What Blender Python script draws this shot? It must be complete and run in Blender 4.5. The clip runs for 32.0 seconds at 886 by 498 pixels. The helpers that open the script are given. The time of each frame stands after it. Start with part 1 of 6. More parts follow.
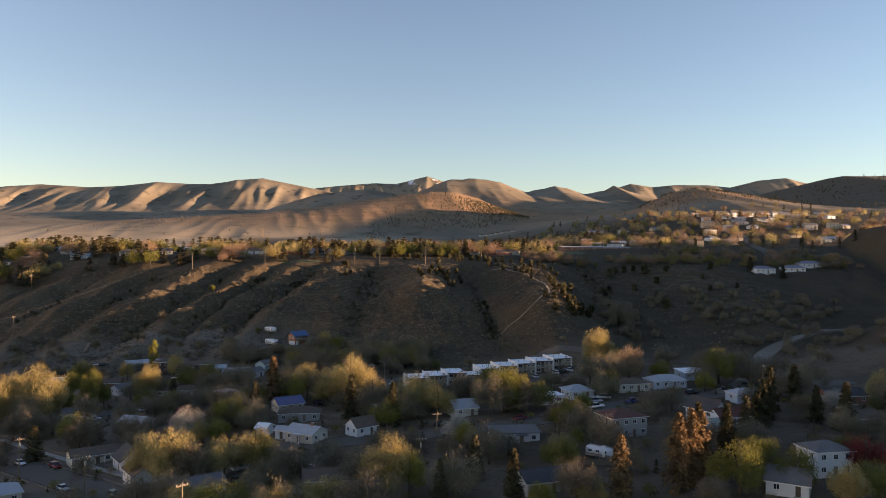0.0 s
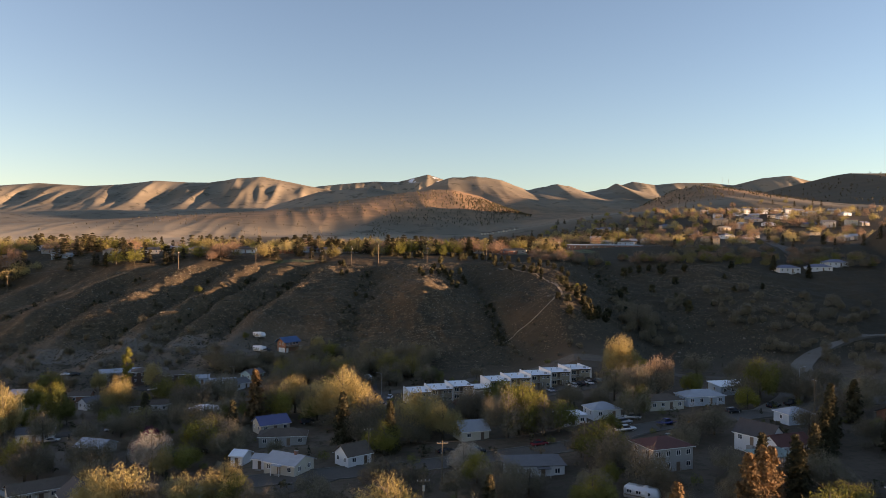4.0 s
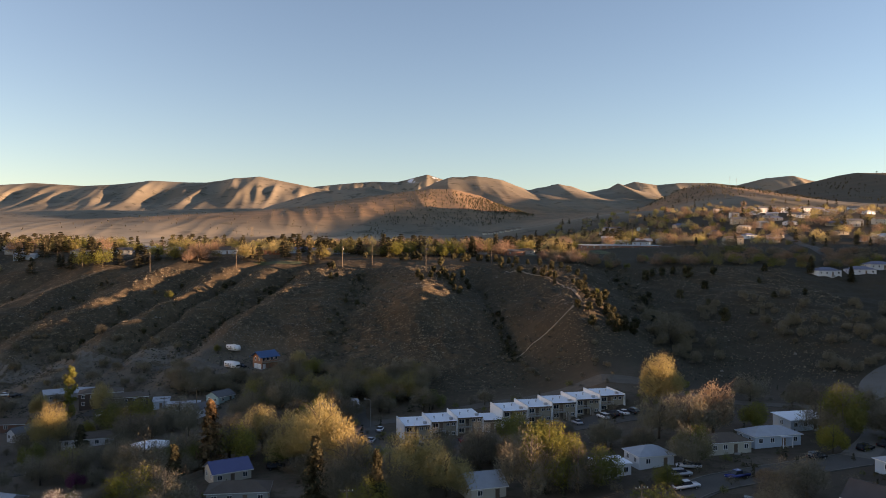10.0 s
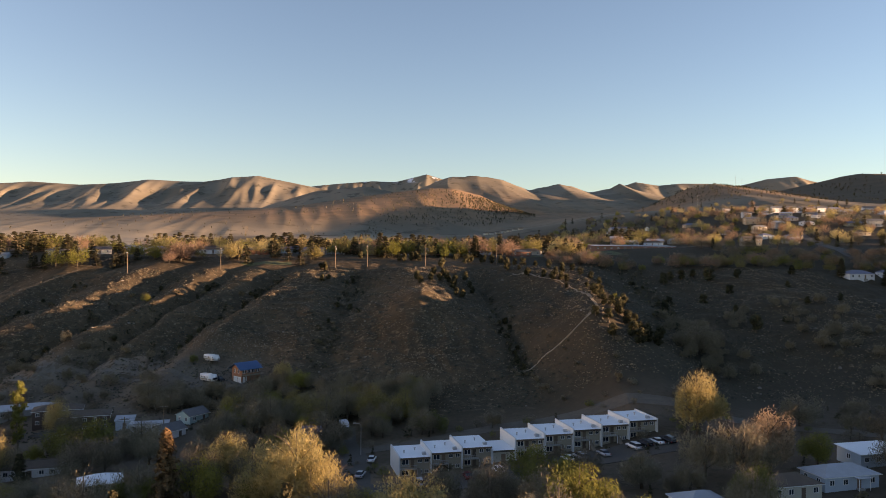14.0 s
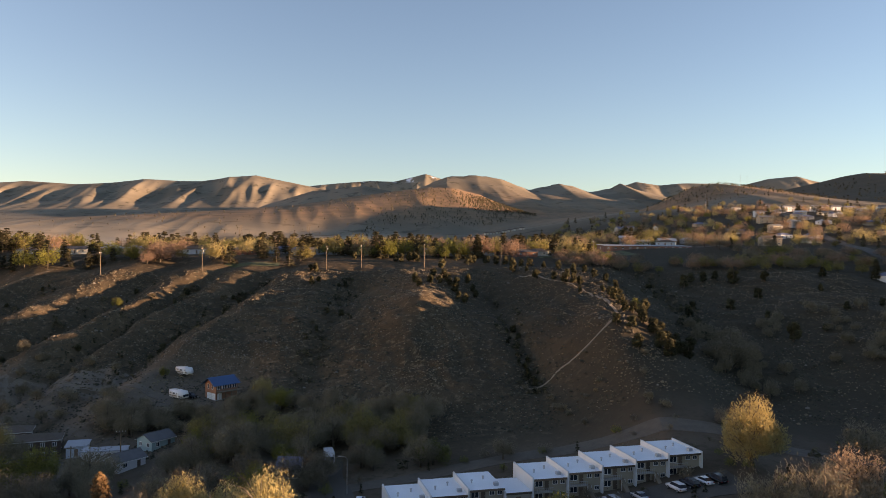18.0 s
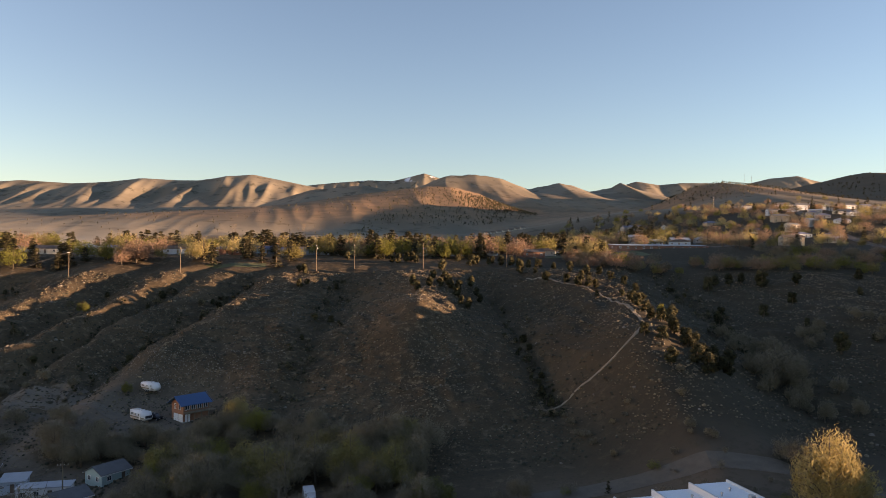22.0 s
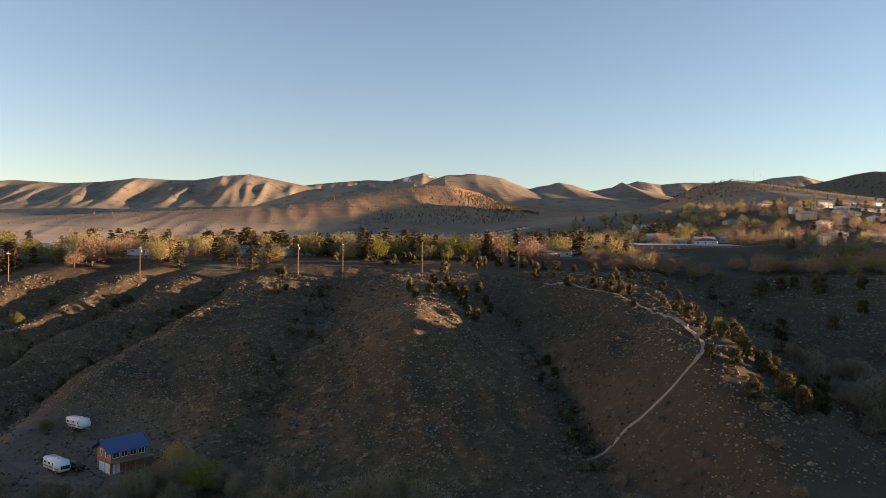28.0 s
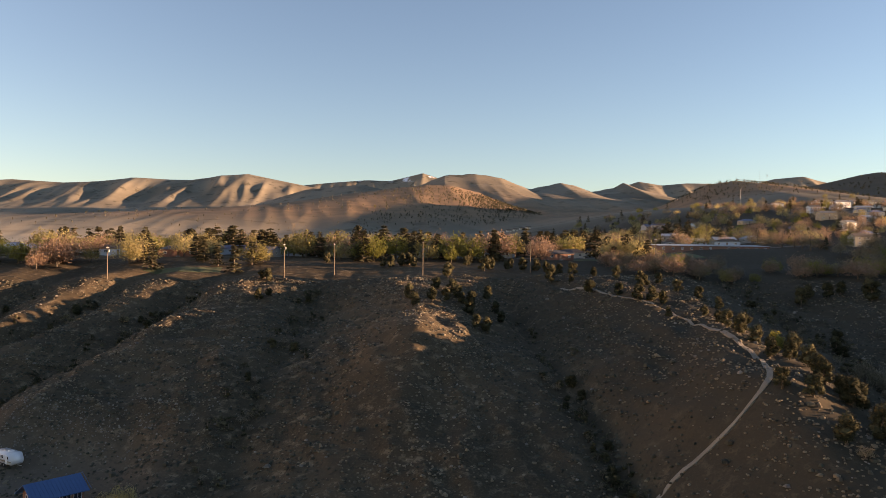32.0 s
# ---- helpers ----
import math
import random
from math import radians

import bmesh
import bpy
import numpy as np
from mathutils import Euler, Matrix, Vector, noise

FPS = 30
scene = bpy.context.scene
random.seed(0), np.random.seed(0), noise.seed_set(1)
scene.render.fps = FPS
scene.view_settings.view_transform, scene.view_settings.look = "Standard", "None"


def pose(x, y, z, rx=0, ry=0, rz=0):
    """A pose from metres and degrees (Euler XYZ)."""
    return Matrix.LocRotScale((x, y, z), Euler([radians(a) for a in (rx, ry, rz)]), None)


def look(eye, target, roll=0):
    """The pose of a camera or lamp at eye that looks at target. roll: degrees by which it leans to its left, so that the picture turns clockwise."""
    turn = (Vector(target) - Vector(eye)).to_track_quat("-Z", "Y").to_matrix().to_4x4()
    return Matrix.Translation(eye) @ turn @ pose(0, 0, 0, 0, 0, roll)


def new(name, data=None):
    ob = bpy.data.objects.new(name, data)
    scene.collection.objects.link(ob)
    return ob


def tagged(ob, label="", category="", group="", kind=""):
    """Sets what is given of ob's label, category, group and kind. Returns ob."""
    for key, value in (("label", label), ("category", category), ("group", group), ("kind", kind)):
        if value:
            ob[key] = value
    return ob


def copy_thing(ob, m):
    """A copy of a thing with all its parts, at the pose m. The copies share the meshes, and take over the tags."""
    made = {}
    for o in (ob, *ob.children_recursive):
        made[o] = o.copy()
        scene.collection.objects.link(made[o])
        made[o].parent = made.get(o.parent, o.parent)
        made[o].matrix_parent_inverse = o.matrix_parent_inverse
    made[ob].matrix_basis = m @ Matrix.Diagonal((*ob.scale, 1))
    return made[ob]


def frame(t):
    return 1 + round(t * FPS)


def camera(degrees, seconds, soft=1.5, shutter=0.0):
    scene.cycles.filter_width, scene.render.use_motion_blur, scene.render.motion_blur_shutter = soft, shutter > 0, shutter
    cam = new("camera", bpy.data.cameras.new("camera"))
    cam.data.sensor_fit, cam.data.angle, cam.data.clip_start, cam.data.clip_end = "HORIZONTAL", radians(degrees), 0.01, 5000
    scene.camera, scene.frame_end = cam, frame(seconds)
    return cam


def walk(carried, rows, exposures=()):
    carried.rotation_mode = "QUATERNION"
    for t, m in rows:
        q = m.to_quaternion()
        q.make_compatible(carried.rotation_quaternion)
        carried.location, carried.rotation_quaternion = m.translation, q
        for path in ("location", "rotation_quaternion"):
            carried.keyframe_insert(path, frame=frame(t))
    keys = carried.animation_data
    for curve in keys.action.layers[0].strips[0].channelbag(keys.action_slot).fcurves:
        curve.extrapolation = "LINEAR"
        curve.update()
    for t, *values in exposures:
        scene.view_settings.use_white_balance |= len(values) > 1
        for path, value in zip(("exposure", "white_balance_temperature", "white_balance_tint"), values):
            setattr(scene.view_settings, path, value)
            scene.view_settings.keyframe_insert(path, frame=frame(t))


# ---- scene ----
cam = camera(62, 32.0, soft=0.55)
PATH = [
    (0, (0.35, -0.26, 56.99), (0.360, 99.734, 57.400), 0.33),
    (0.5, (0.12, 3.55, 56.98), (0.100, 103.550, 57.334), 0.32),
    (1, (-0.11, 7.46, 56.97), (-0.167, 107.462, 57.288), 0.31),
    (1.5, (-0.33, 11.47, 56.96), (-0.408, 111.467, 57.243), 0.30),
    (2, (-0.55, 15.54, 56.95), (-0.625, 115.544, 57.221), 0.29),
    (3, (-0.90, 23.74, 56.94), (-0.950, 123.742, 57.187), 0.28),
    (4, (-0.90, 31.71, 56.92), (-0.980, 131.708, 57.152), 0.25),
    (5, (-0.85, 39.65, 56.91), (-0.963, 139.648, 57.121), 0.23),
    (6, (-0.80, 47.56, 56.89), (-0.935, 147.555, 57.097), 0.20),
    (8, (-1.14, 63.43, 56.87), (-1.239, 163.431, 57.134), 0.22),
    (10, (-1.67, 79.96, 56.85), (-1.685, 179.960, 57.191), 0.26),
    (12, (-2.11, 96.48, 56.83), (-2.074, 196.483, 57.226), 0.34),
    (14, (-2.55, 112.22, 56.81), (-2.477, 212.216, 57.201), 0.44),
    (16, (-2.86, 128.21, 56.79), (-2.722, 228.209, 57.197), 0.45),
    (18, (-3.20, 144.17, 56.78), (-2.993, 244.168, 57.198), 0.46),
    (20, (-3.65, 159.91, 56.77), (-3.345, 259.909, 57.177), 0.50),
    (22, (-4.10, 175.67, 56.76), (-3.682, 275.668, 57.176), 0.50),
    (24, (-4.51, 191.82, 56.76), (-4.018, 291.818, 57.197), 0.47),
    (26, (-4.89, 208.02, 56.76), (-4.331, 308.021, 57.218), 0.46),
    (28, (-5.26, 223.95, 56.76), (-4.682, 323.950, 57.245), 0.47),
    (30, (-5.78, 239.78, 56.76), (-5.172, 339.774, 57.272), 0.55),
    (32, (-6.43, 255.23, 56.77), (-5.782, 355.231, 57.357), 0.60),
]
walk(cam, [(t, look(eye, target, roll)) for t, eye, target, roll in PATH], [(0, 1.68, 10800, 32), (32, 1.68, 10800, 32)])

# ================= world, sun, exposure =================
SUN_AZ = (0.995, -0.10)                     # where the light comes from, on the plan
SUN_EL = 4.2
world = bpy.data.worlds.new("sky")
scene.world = world
world.use_nodes = True
wn = world.node_tree
sky = wn.nodes.new("ShaderNodeTexSky")
sky.sky_type = "NISHITA"
sky.sun_disc = False
sky.sun_elevation = radians(SUN_EL)
sky.sun_rotation = -math.atan2(SUN_AZ[0], SUN_AZ[1])
sky.altitude = 1400
sky.air_density, sky.dust_density, sky.ozone_density = 1.0, 0.8, 3.05
wn.links.new(sky.outputs[0], wn.nodes["Background"].inputs[0])
wn.nodes["Background"].inputs[1].default_value = 0.15
sun = new("sun", bpy.data.lights.new("sun", "SUN"))
sun.data.energy, sun.data.angle, sun.data.color = 5.0, radians(0.6), (1.0, 0.86, 0.70)
sun.matrix_world = look((SUN_AZ[0] * 900, SUN_AZ[1] * 900, 900 * math.tan(radians(SUN_EL))), (0, 0, 0))

# ================= materials =================
def mat(name, col, rough=0.8, metal=0.0, var=0.12, scale=1.0, bump=0.0, rand=0.0, translucent=0.0, island=0.0, second=None, coords="Object"):
    """A surface of one colour with grain at two scales; rand and island shift the brightness from piece to piece."""
    m = bpy.data.materials.new(name)
    m.use_nodes = True
    nt = m.node_tree
    L, N = nt.links.new, nt.nodes.new
    b = nt.nodes["Principled BSDF"]
    b.inputs["Roughness"].default_value, b.inputs["Metallic"].default_value = rough, metal
    tc = N("ShaderNodeTexCoord")
    big, fine = N("ShaderNodeTexNoise"), N("ShaderNodeTexNoise")
    big.inputs["Scale"].default_value, fine.inputs["Scale"].default_value = 0.35 * scale, 6 * scale
    big.inputs["Detail"].default_value = fine.inputs["Detail"].default_value = 3
    L(tc.outputs[coords], big.inputs["Vector"]), L(tc.outputs[coords], fine.inputs["Vector"])
    add = N("ShaderNodeMath")
    add.operation = "ADD"
    L(big.outputs[0], add.inputs[0]), L(fine.outputs[0], add.inputs[1])
    rng = N("ShaderNodeMapRange")
    rng.inputs["From Min"].default_value, rng.inputs["From Max"].default_value = 0.6, 1.4
    rng.inputs["To Min"].default_value, rng.inputs["To Max"].default_value = 1 - var, 1 + var
    L(add.outputs[0], rng.inputs["Value"])
    value = rng.outputs[0]
    for amount, node, sock in ((rand, "ShaderNodeObjectInfo", "Random"), (island, "ShaderNodeNewGeometry", "Random Per Island")):
        if amount:
            src, r2, mul = N(node), N("ShaderNodeMapRange"), N("ShaderNodeMath")
            r2.inputs["To Min"].default_value, r2.inputs["To Max"].default_value = 1 - amount, 1 + amount
            mul.operation = "MULTIPLY"
            L(src.outputs[sock], r2.inputs["Value"]), L(value, mul.inputs[0]), L(r2.outputs[0], mul.inputs[1])
            value = mul.outputs[0]
    rgb = N("ShaderNodeMix")
    rgb.data_type, rgb.blend_type = "RGBA", "MIX"
    rgb.inputs[6].default_value = (*col, 1)
    rgb.inputs[7].default_value = (*(second or col), 1)
    src = N("ShaderNodeObjectInfo")
    if second:
        L(src.outputs["Random"] if rand else big.outputs[0], rgb.inputs[0])
    vec = N("ShaderNodeVectorMath")
    vec.operation = "SCALE"
    L(rgb.outputs[2], vec.inputs[0]), L(value, vec.inputs["Scale"])
    L(vec.outputs[0], b.inputs["Base Color"])
    if bump:
        bp = N("ShaderNodeBump")
        bp.inputs["Strength"].default_value, bp.inputs["Distance"].default_value = 0.5, bump
        L(fine.outputs[0], bp.inputs["Height"]), L(bp.outputs[0], b.inputs["Normal"])
    if translucent:
        tr, mx = N("ShaderNodeBsdfTranslucent"), N("ShaderNodeMixShader")
        mx.inputs[0].default_value = translucent
        L(vec.outputs[0], tr.inputs[0])
        L(b.outputs[0], mx.inputs[1]), L(tr.outputs[0], mx.inputs[2])
        L(mx.outputs[0], nt.nodes["Material Output"].inputs[0])
        b.inputs["Specular IOR Level"].default_value = 0.1
    return m


def ground_material():
    """Dry grass and sagebrush on the slopes, grey-brown yards on the valley floor, pale dust and dark scrub in patches, snow high up."""
    m = bpy.data.materials.new("dry_grass_ground")
    m.use_nodes = True
    nt = m.node_tree
    L, N = nt.links.new, nt.nodes.new
    b = nt.nodes["Principled BSDF"]
    b.inputs["Roughness"].default_value = 0.95
    b.inputs["Specular IOR Level"].default_value = 0.1
    geo, sep = N("ShaderNodeNewGeometry"), N("ShaderNodeSeparateXYZ")
    L(geo.outputs["Position"], sep.inputs[0])

    def noise_tex(scale, detail=4, rough=0.55):
        t = N("ShaderNodeTexNoise")
        t.inputs["Scale"].default_value, t.inputs["Detail"].default_value, t.inputs["Roughness"].default_value = scale, detail, rough
        L(geo.outputs["Position"], t.inputs["Vector"])
        return t.outputs[0]

    def ramp(v, lo, hi):
        r = N("ShaderNodeMapRange")
        r.interpolation_type = "SMOOTHSTEP"
        r.inputs["From Min"].default_value, r.inputs["From Max"].default_value = min(lo, hi), max(lo, hi)
        if lo > hi:
            r.inputs["To Min"].default_value, r.inputs["To Max"].default_value = 1, 0
        L(v, r.inputs["Value"])
        return r.outputs[0]

    def mix(f, a, c):
        x = N("ShaderNodeMix")
        x.data_type = "RGBA"
        L(f, x.inputs[0])
        for sock, v in ((6, a), (7, c)):
            if isinstance(v, tuple):
                x.inputs[sock].default_value = (*v, 1)
            else:
                L(v, x.inputs[sock])
        return x.outputs[2]

    def times(a, c):
        x = N("ShaderNodeMath")
        x.operation = "MULTIPLY"
        L(a, x.inputs[0])
        if isinstance(c, float):
            x.inputs[1].default_value = c
        else:
            L(c, x.inputs[1])
        return x.outputs[0]

    n_far, n_mid, n_tuft, n_fine = noise_tex(0.004, 5), noise_tex(0.03, 4), noise_tex(0.45, 3, 0.6), noise_tex(2.2, 2)
    grass = mix(ramp(n_mid, 0.35, 0.65), GRASS_A, GRASS_B)
    grass = mix(ramp(n_tuft, 0.52, 0.68), grass, GRASS_PALE)
    sage = ramp(noise_tex(0.9, 2, 0.5), 0.58, 0.66)
    grass = mix(times(sage, 0.75), grass, SAGE)
    grass = mix(times(ramp(n_fine, 0.5, 0.75), 0.35), grass, GRASS_PALE)
    brush = ramp(noise_tex(0.07, 4, 0.6), 0.54, 0.68)
    grass = mix(times(brush, 0.6), grass, BRUSH)
    yard = mix(ramp(n_mid, 0.4, 0.6), YARD_A, YARD_B)
    yard = mix(times(ramp(n_tuft, 0.5, 0.62), 0.5), yard, YARD_GREEN)
    # towards +x grass nears the BRUSH tone and yards near YARD_DARK
    rightward = times(ramp(sep.outputs[0], -15, 60), 0.8)
    grass = mix(rightward, grass, BRUSH)
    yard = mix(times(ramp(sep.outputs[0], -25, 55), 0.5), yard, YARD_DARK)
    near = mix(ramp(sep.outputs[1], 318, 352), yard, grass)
    dusty = times(ramp(sep.outputs[0], -45, -105), times(ramp(sep.outputs[1], 430, 398), ramp(noise_tex(0.05, 4, 0.6), 0.32, 0.5)))
    near = mix(times(dusty, 0.8), near, DUSTY)
    # distance haze is mixed in here as greyer, cooler ground colour
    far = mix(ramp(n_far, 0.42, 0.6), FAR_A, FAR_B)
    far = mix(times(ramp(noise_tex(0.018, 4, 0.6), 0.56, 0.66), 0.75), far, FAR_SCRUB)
    # dry-grass plain, paled in colour for sunlight that grazes it too weakly
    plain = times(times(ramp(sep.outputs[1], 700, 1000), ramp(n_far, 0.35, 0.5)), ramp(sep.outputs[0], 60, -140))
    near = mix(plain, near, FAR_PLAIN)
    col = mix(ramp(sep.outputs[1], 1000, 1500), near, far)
    # reddish nearer hills with short scrub
    russet = times(ramp(sep.outputs[1], 1380, 1560), ramp(sep.outputs[1], 3300, 2500))
    russet = times(russet, ramp(sep.outputs[2], 84, 150))
    hill = mix(ramp(noise_tex(0.02, 5, 0.6), 0.4, 0.6), RUSSET_A, RUSSET_B)
    col = mix(times(russet, 0.9), col, hill)
    brushy = times(times(ramp(sep.outputs[0], 640, 950), ramp(sep.outputs[1], 1500, 1900)), ramp(sep.outputs[1], 3500, 3200))
    col = mix(times(brushy, 0.8), col, FAR_SCRUB)
    snow = times(ramp(sep.outputs[2], 478, 500), ramp(noise_tex(0.012, 4), 0.55, 0.62))
    snow = times(snow, ramp(sep.outputs[1], 4550, 4650))
    col = mix(snow, col, (0.75, 0.77, 0.82))
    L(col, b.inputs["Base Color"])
    bp = N("ShaderNodeBump")
    bp.inputs["Strength"].default_value, bp.inputs["Distance"].default_value = 0.6, 0.35
    L(n_tuft, bp.inputs["Height"]), L(bp.outputs[0], b.inputs["Normal"])
    return m


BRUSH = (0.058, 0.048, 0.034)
GRASS_A, GRASS_B, GRASS_PALE, SAGE = (0.104, 0.073, 0.046), (0.068, 0.050, 0.032), (0.185, 0.136, 0.088), (0.034, 0.030, 0.022)
YARD_A, YARD_B, YARD_GREEN = (0.195, 0.143, 0.104), (0.112, 0.082, 0.060), (0.072, 0.066, 0.036)
# FAR_A and FAR_B are cooled and greyed to stand in for haze
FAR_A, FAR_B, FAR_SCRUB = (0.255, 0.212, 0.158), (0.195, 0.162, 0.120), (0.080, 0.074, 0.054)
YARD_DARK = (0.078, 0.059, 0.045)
DUSTY = (0.165, 0.132, 0.105)
# pale dry grass, raised further to paint the plain as sunlit
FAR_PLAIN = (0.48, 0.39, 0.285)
RUSSET_A, RUSSET_B = (0.30, 0.18, 0.108), (0.21, 0.135, 0.082)
GROUND = ground_material()

# ================= terrain =================
# -- plan begins
def waves(x, y, size, seed, count=10):
    """Smooth rolling noise of about -1..1 with features of the given size."""
    rng = np.random.RandomState(seed)
    out = np.zeros_like(x, dtype=float)
    for _ in range(count):
        a, k, p = rng.uniform(0, 2 * np.pi), rng.uniform(0.6, 1.7) * 2 * np.pi / size, rng.uniform(0, 2 * np.pi)
        out += np.cos((x * np.cos(a) + y * np.sin(a)) * k + p)
    return out / np.sqrt(count / 2) / 2


def step(v, lo, hi):
    t = np.clip((v - lo) / (hi - lo), 0, 1)
    return t * t * (3 - 2 * t)


RIDGES = [-425, -375, -325, -275, -222, -173, -129, -109, -74, -12, 52, 168, 285, 380]
RIDGE_W = [0.5, 0.5, 0.55, 0.6, 0.75, 1, 1, 0.72, 1, 1, 1, 1, 1, 1]
GULLIES = [-400, -350, -300, -248, -198, -150, -119, -90, -48, 27, 97, 226, 340]
SPUR_Y = [325, 345, 365, 385, 405, 425, 445, 465, 485, 500, 515, 540]
SPUR_F = [0.0, 0.035, 0.12, 0.25, 0.40, 0.54, 0.65, 0.74, 0.82, 0.90, 0.965, 1.0]
GULLY_Y = [325, 360, 385, 405, 430, 455, 475, 495, 515, 545]
GULLY_F = [0.0, 0.05, 0.16, 0.28, 0.43, 0.56, 0.65, 0.77, 0.90, 1.0]
SHIFT_X = [-500, -350, -260, -200, -130, -82, -50, -4, 27, 52, 66, 84, 97, 130, 168, 260, 420]
SHIFT_Y = [150, 85, 44, 18, 10, 5, 2, -4, -14, -45, -45, -20, -4, -4, -10, 10, 10]
FLOOR_X = [-420, -200, -140, -100, -50, -14, 50, 100, 200]
FLOOR_Z = [-12, -8, -6, -3, 1, 2.5, 8, 9, 11]
TURNED = {3: 0.35, 5: 0.6, 6: 0.45}
CRESTS = {
    "far_left": (4500, 1500, [(-3340, 396), (-2865, 420), (-2662, 440), (-2458, 457), (-2153, 440), (-1983, 447), (-1745, 474), (-1542, 464), (-1406, 464), (-1236, 491), (-1101, 501), (-965, 474), (-761, 434), (-558, 396), (-286, 328), (0, 200)]),
    "peak": (4800, 900, [(-1500, 300), (-1211, 401), (-813, 470), (-668, 485), (-451, 503), (-306, 499), (-233, 517), (-106, 550), (20, 510), (201, 456), (419, 401), (700, 300)]),
    "left_mid": (3500, 700, [(-1050, 160), (-800, 267), (-590, 333), (-353, 359), (-248, 338), (-117, 307), (50, 200)]),
    "right_mid": (3600, 900, [(-300, 200), (-120, 327), (15, 390), (150, 403), (258, 392), (393, 346), (542, 381), (610, 371), (691, 346), (799, 368), (853, 395), (934, 368), (1015, 354), (1177, 314), (1400, 200)]),
    "right_far": (4300, 800, [(700, 300), (893, 397), (1087, 462), (1217, 443), (1346, 456), (1541, 456), (1670, 443), (1832, 485), (1994, 501), (2092, 475), (2318, 430), (2966, 413), (3600, 400)]),
    "centre": (2200, 760, [(-1000, 100), (-791, 127), (-497, 158), (-367, 176), (-236, 204), (-138, 223), (-41, 240), (25, 243), (106, 228), (188, 196), (253, 155), (351, 120)]),
    "right_hill": (1770, 520, [(300, 90), (358, 116), (423, 144), (475, 172), (540, 202), (605, 213), (670, 210), (735, 190), (813, 157), (878, 135), (982, 116)]),
    "right_big": (2900, 1300, [(800, 100), (950, 160), (1073, 220), (1182, 274), (1290, 302), (1420, 332), (1507, 354), (1572, 365), (1698, 365), (1984, 382), (2634, 393), (3600, 380)]),
}


def plateau_z(x, y):
    """The bench above the bluff and the plain behind it."""
    z = np.interp(y, [480, 515, 545, 575, 620, 700, 1000, 1361, 2000, 3000, 5000], [46.8, 48.2, 51, 53.8, 55.1, 56.2, 61, 84, 112, 160, 200])
    return z + 5 * step(x, 60, 140) * step(y, 560, 612) + 40 * step(x, 70, 380) * step(y, 560, 1000) + 12 * step(x, 350, 800) * step(y, 700, 1300)


def spur_weight(x):
    """1 on the back of a spur, 0 in the bed of a gully."""
    w = np.zeros_like(x)
    g = np.array([-450] + GULLIES + [420])
    for r, top, lo, hi in zip(RIDGES, RIDGE_W, g[:-1], g[1:]):
        s = np.where(x < r, (r - x) / (r - lo), (x - r) / (hi - r))
        inside = (x >= lo) & (x < hi)
        w = np.where(inside, top * (1 - np.clip(s, 0, 1) ** 1.3), w)
    return w


def bed_x(g, y):
    """Where the bed of the gully that meets the rim at g lies, further down."""
    if g == 27:
        return 27 - np.interp(y, [360, 390, 439, 485], [0, 2, 5, 9])
    return g + 0.27 * np.clip(y - 515, -150, 20) * step(-g, 45, 75)


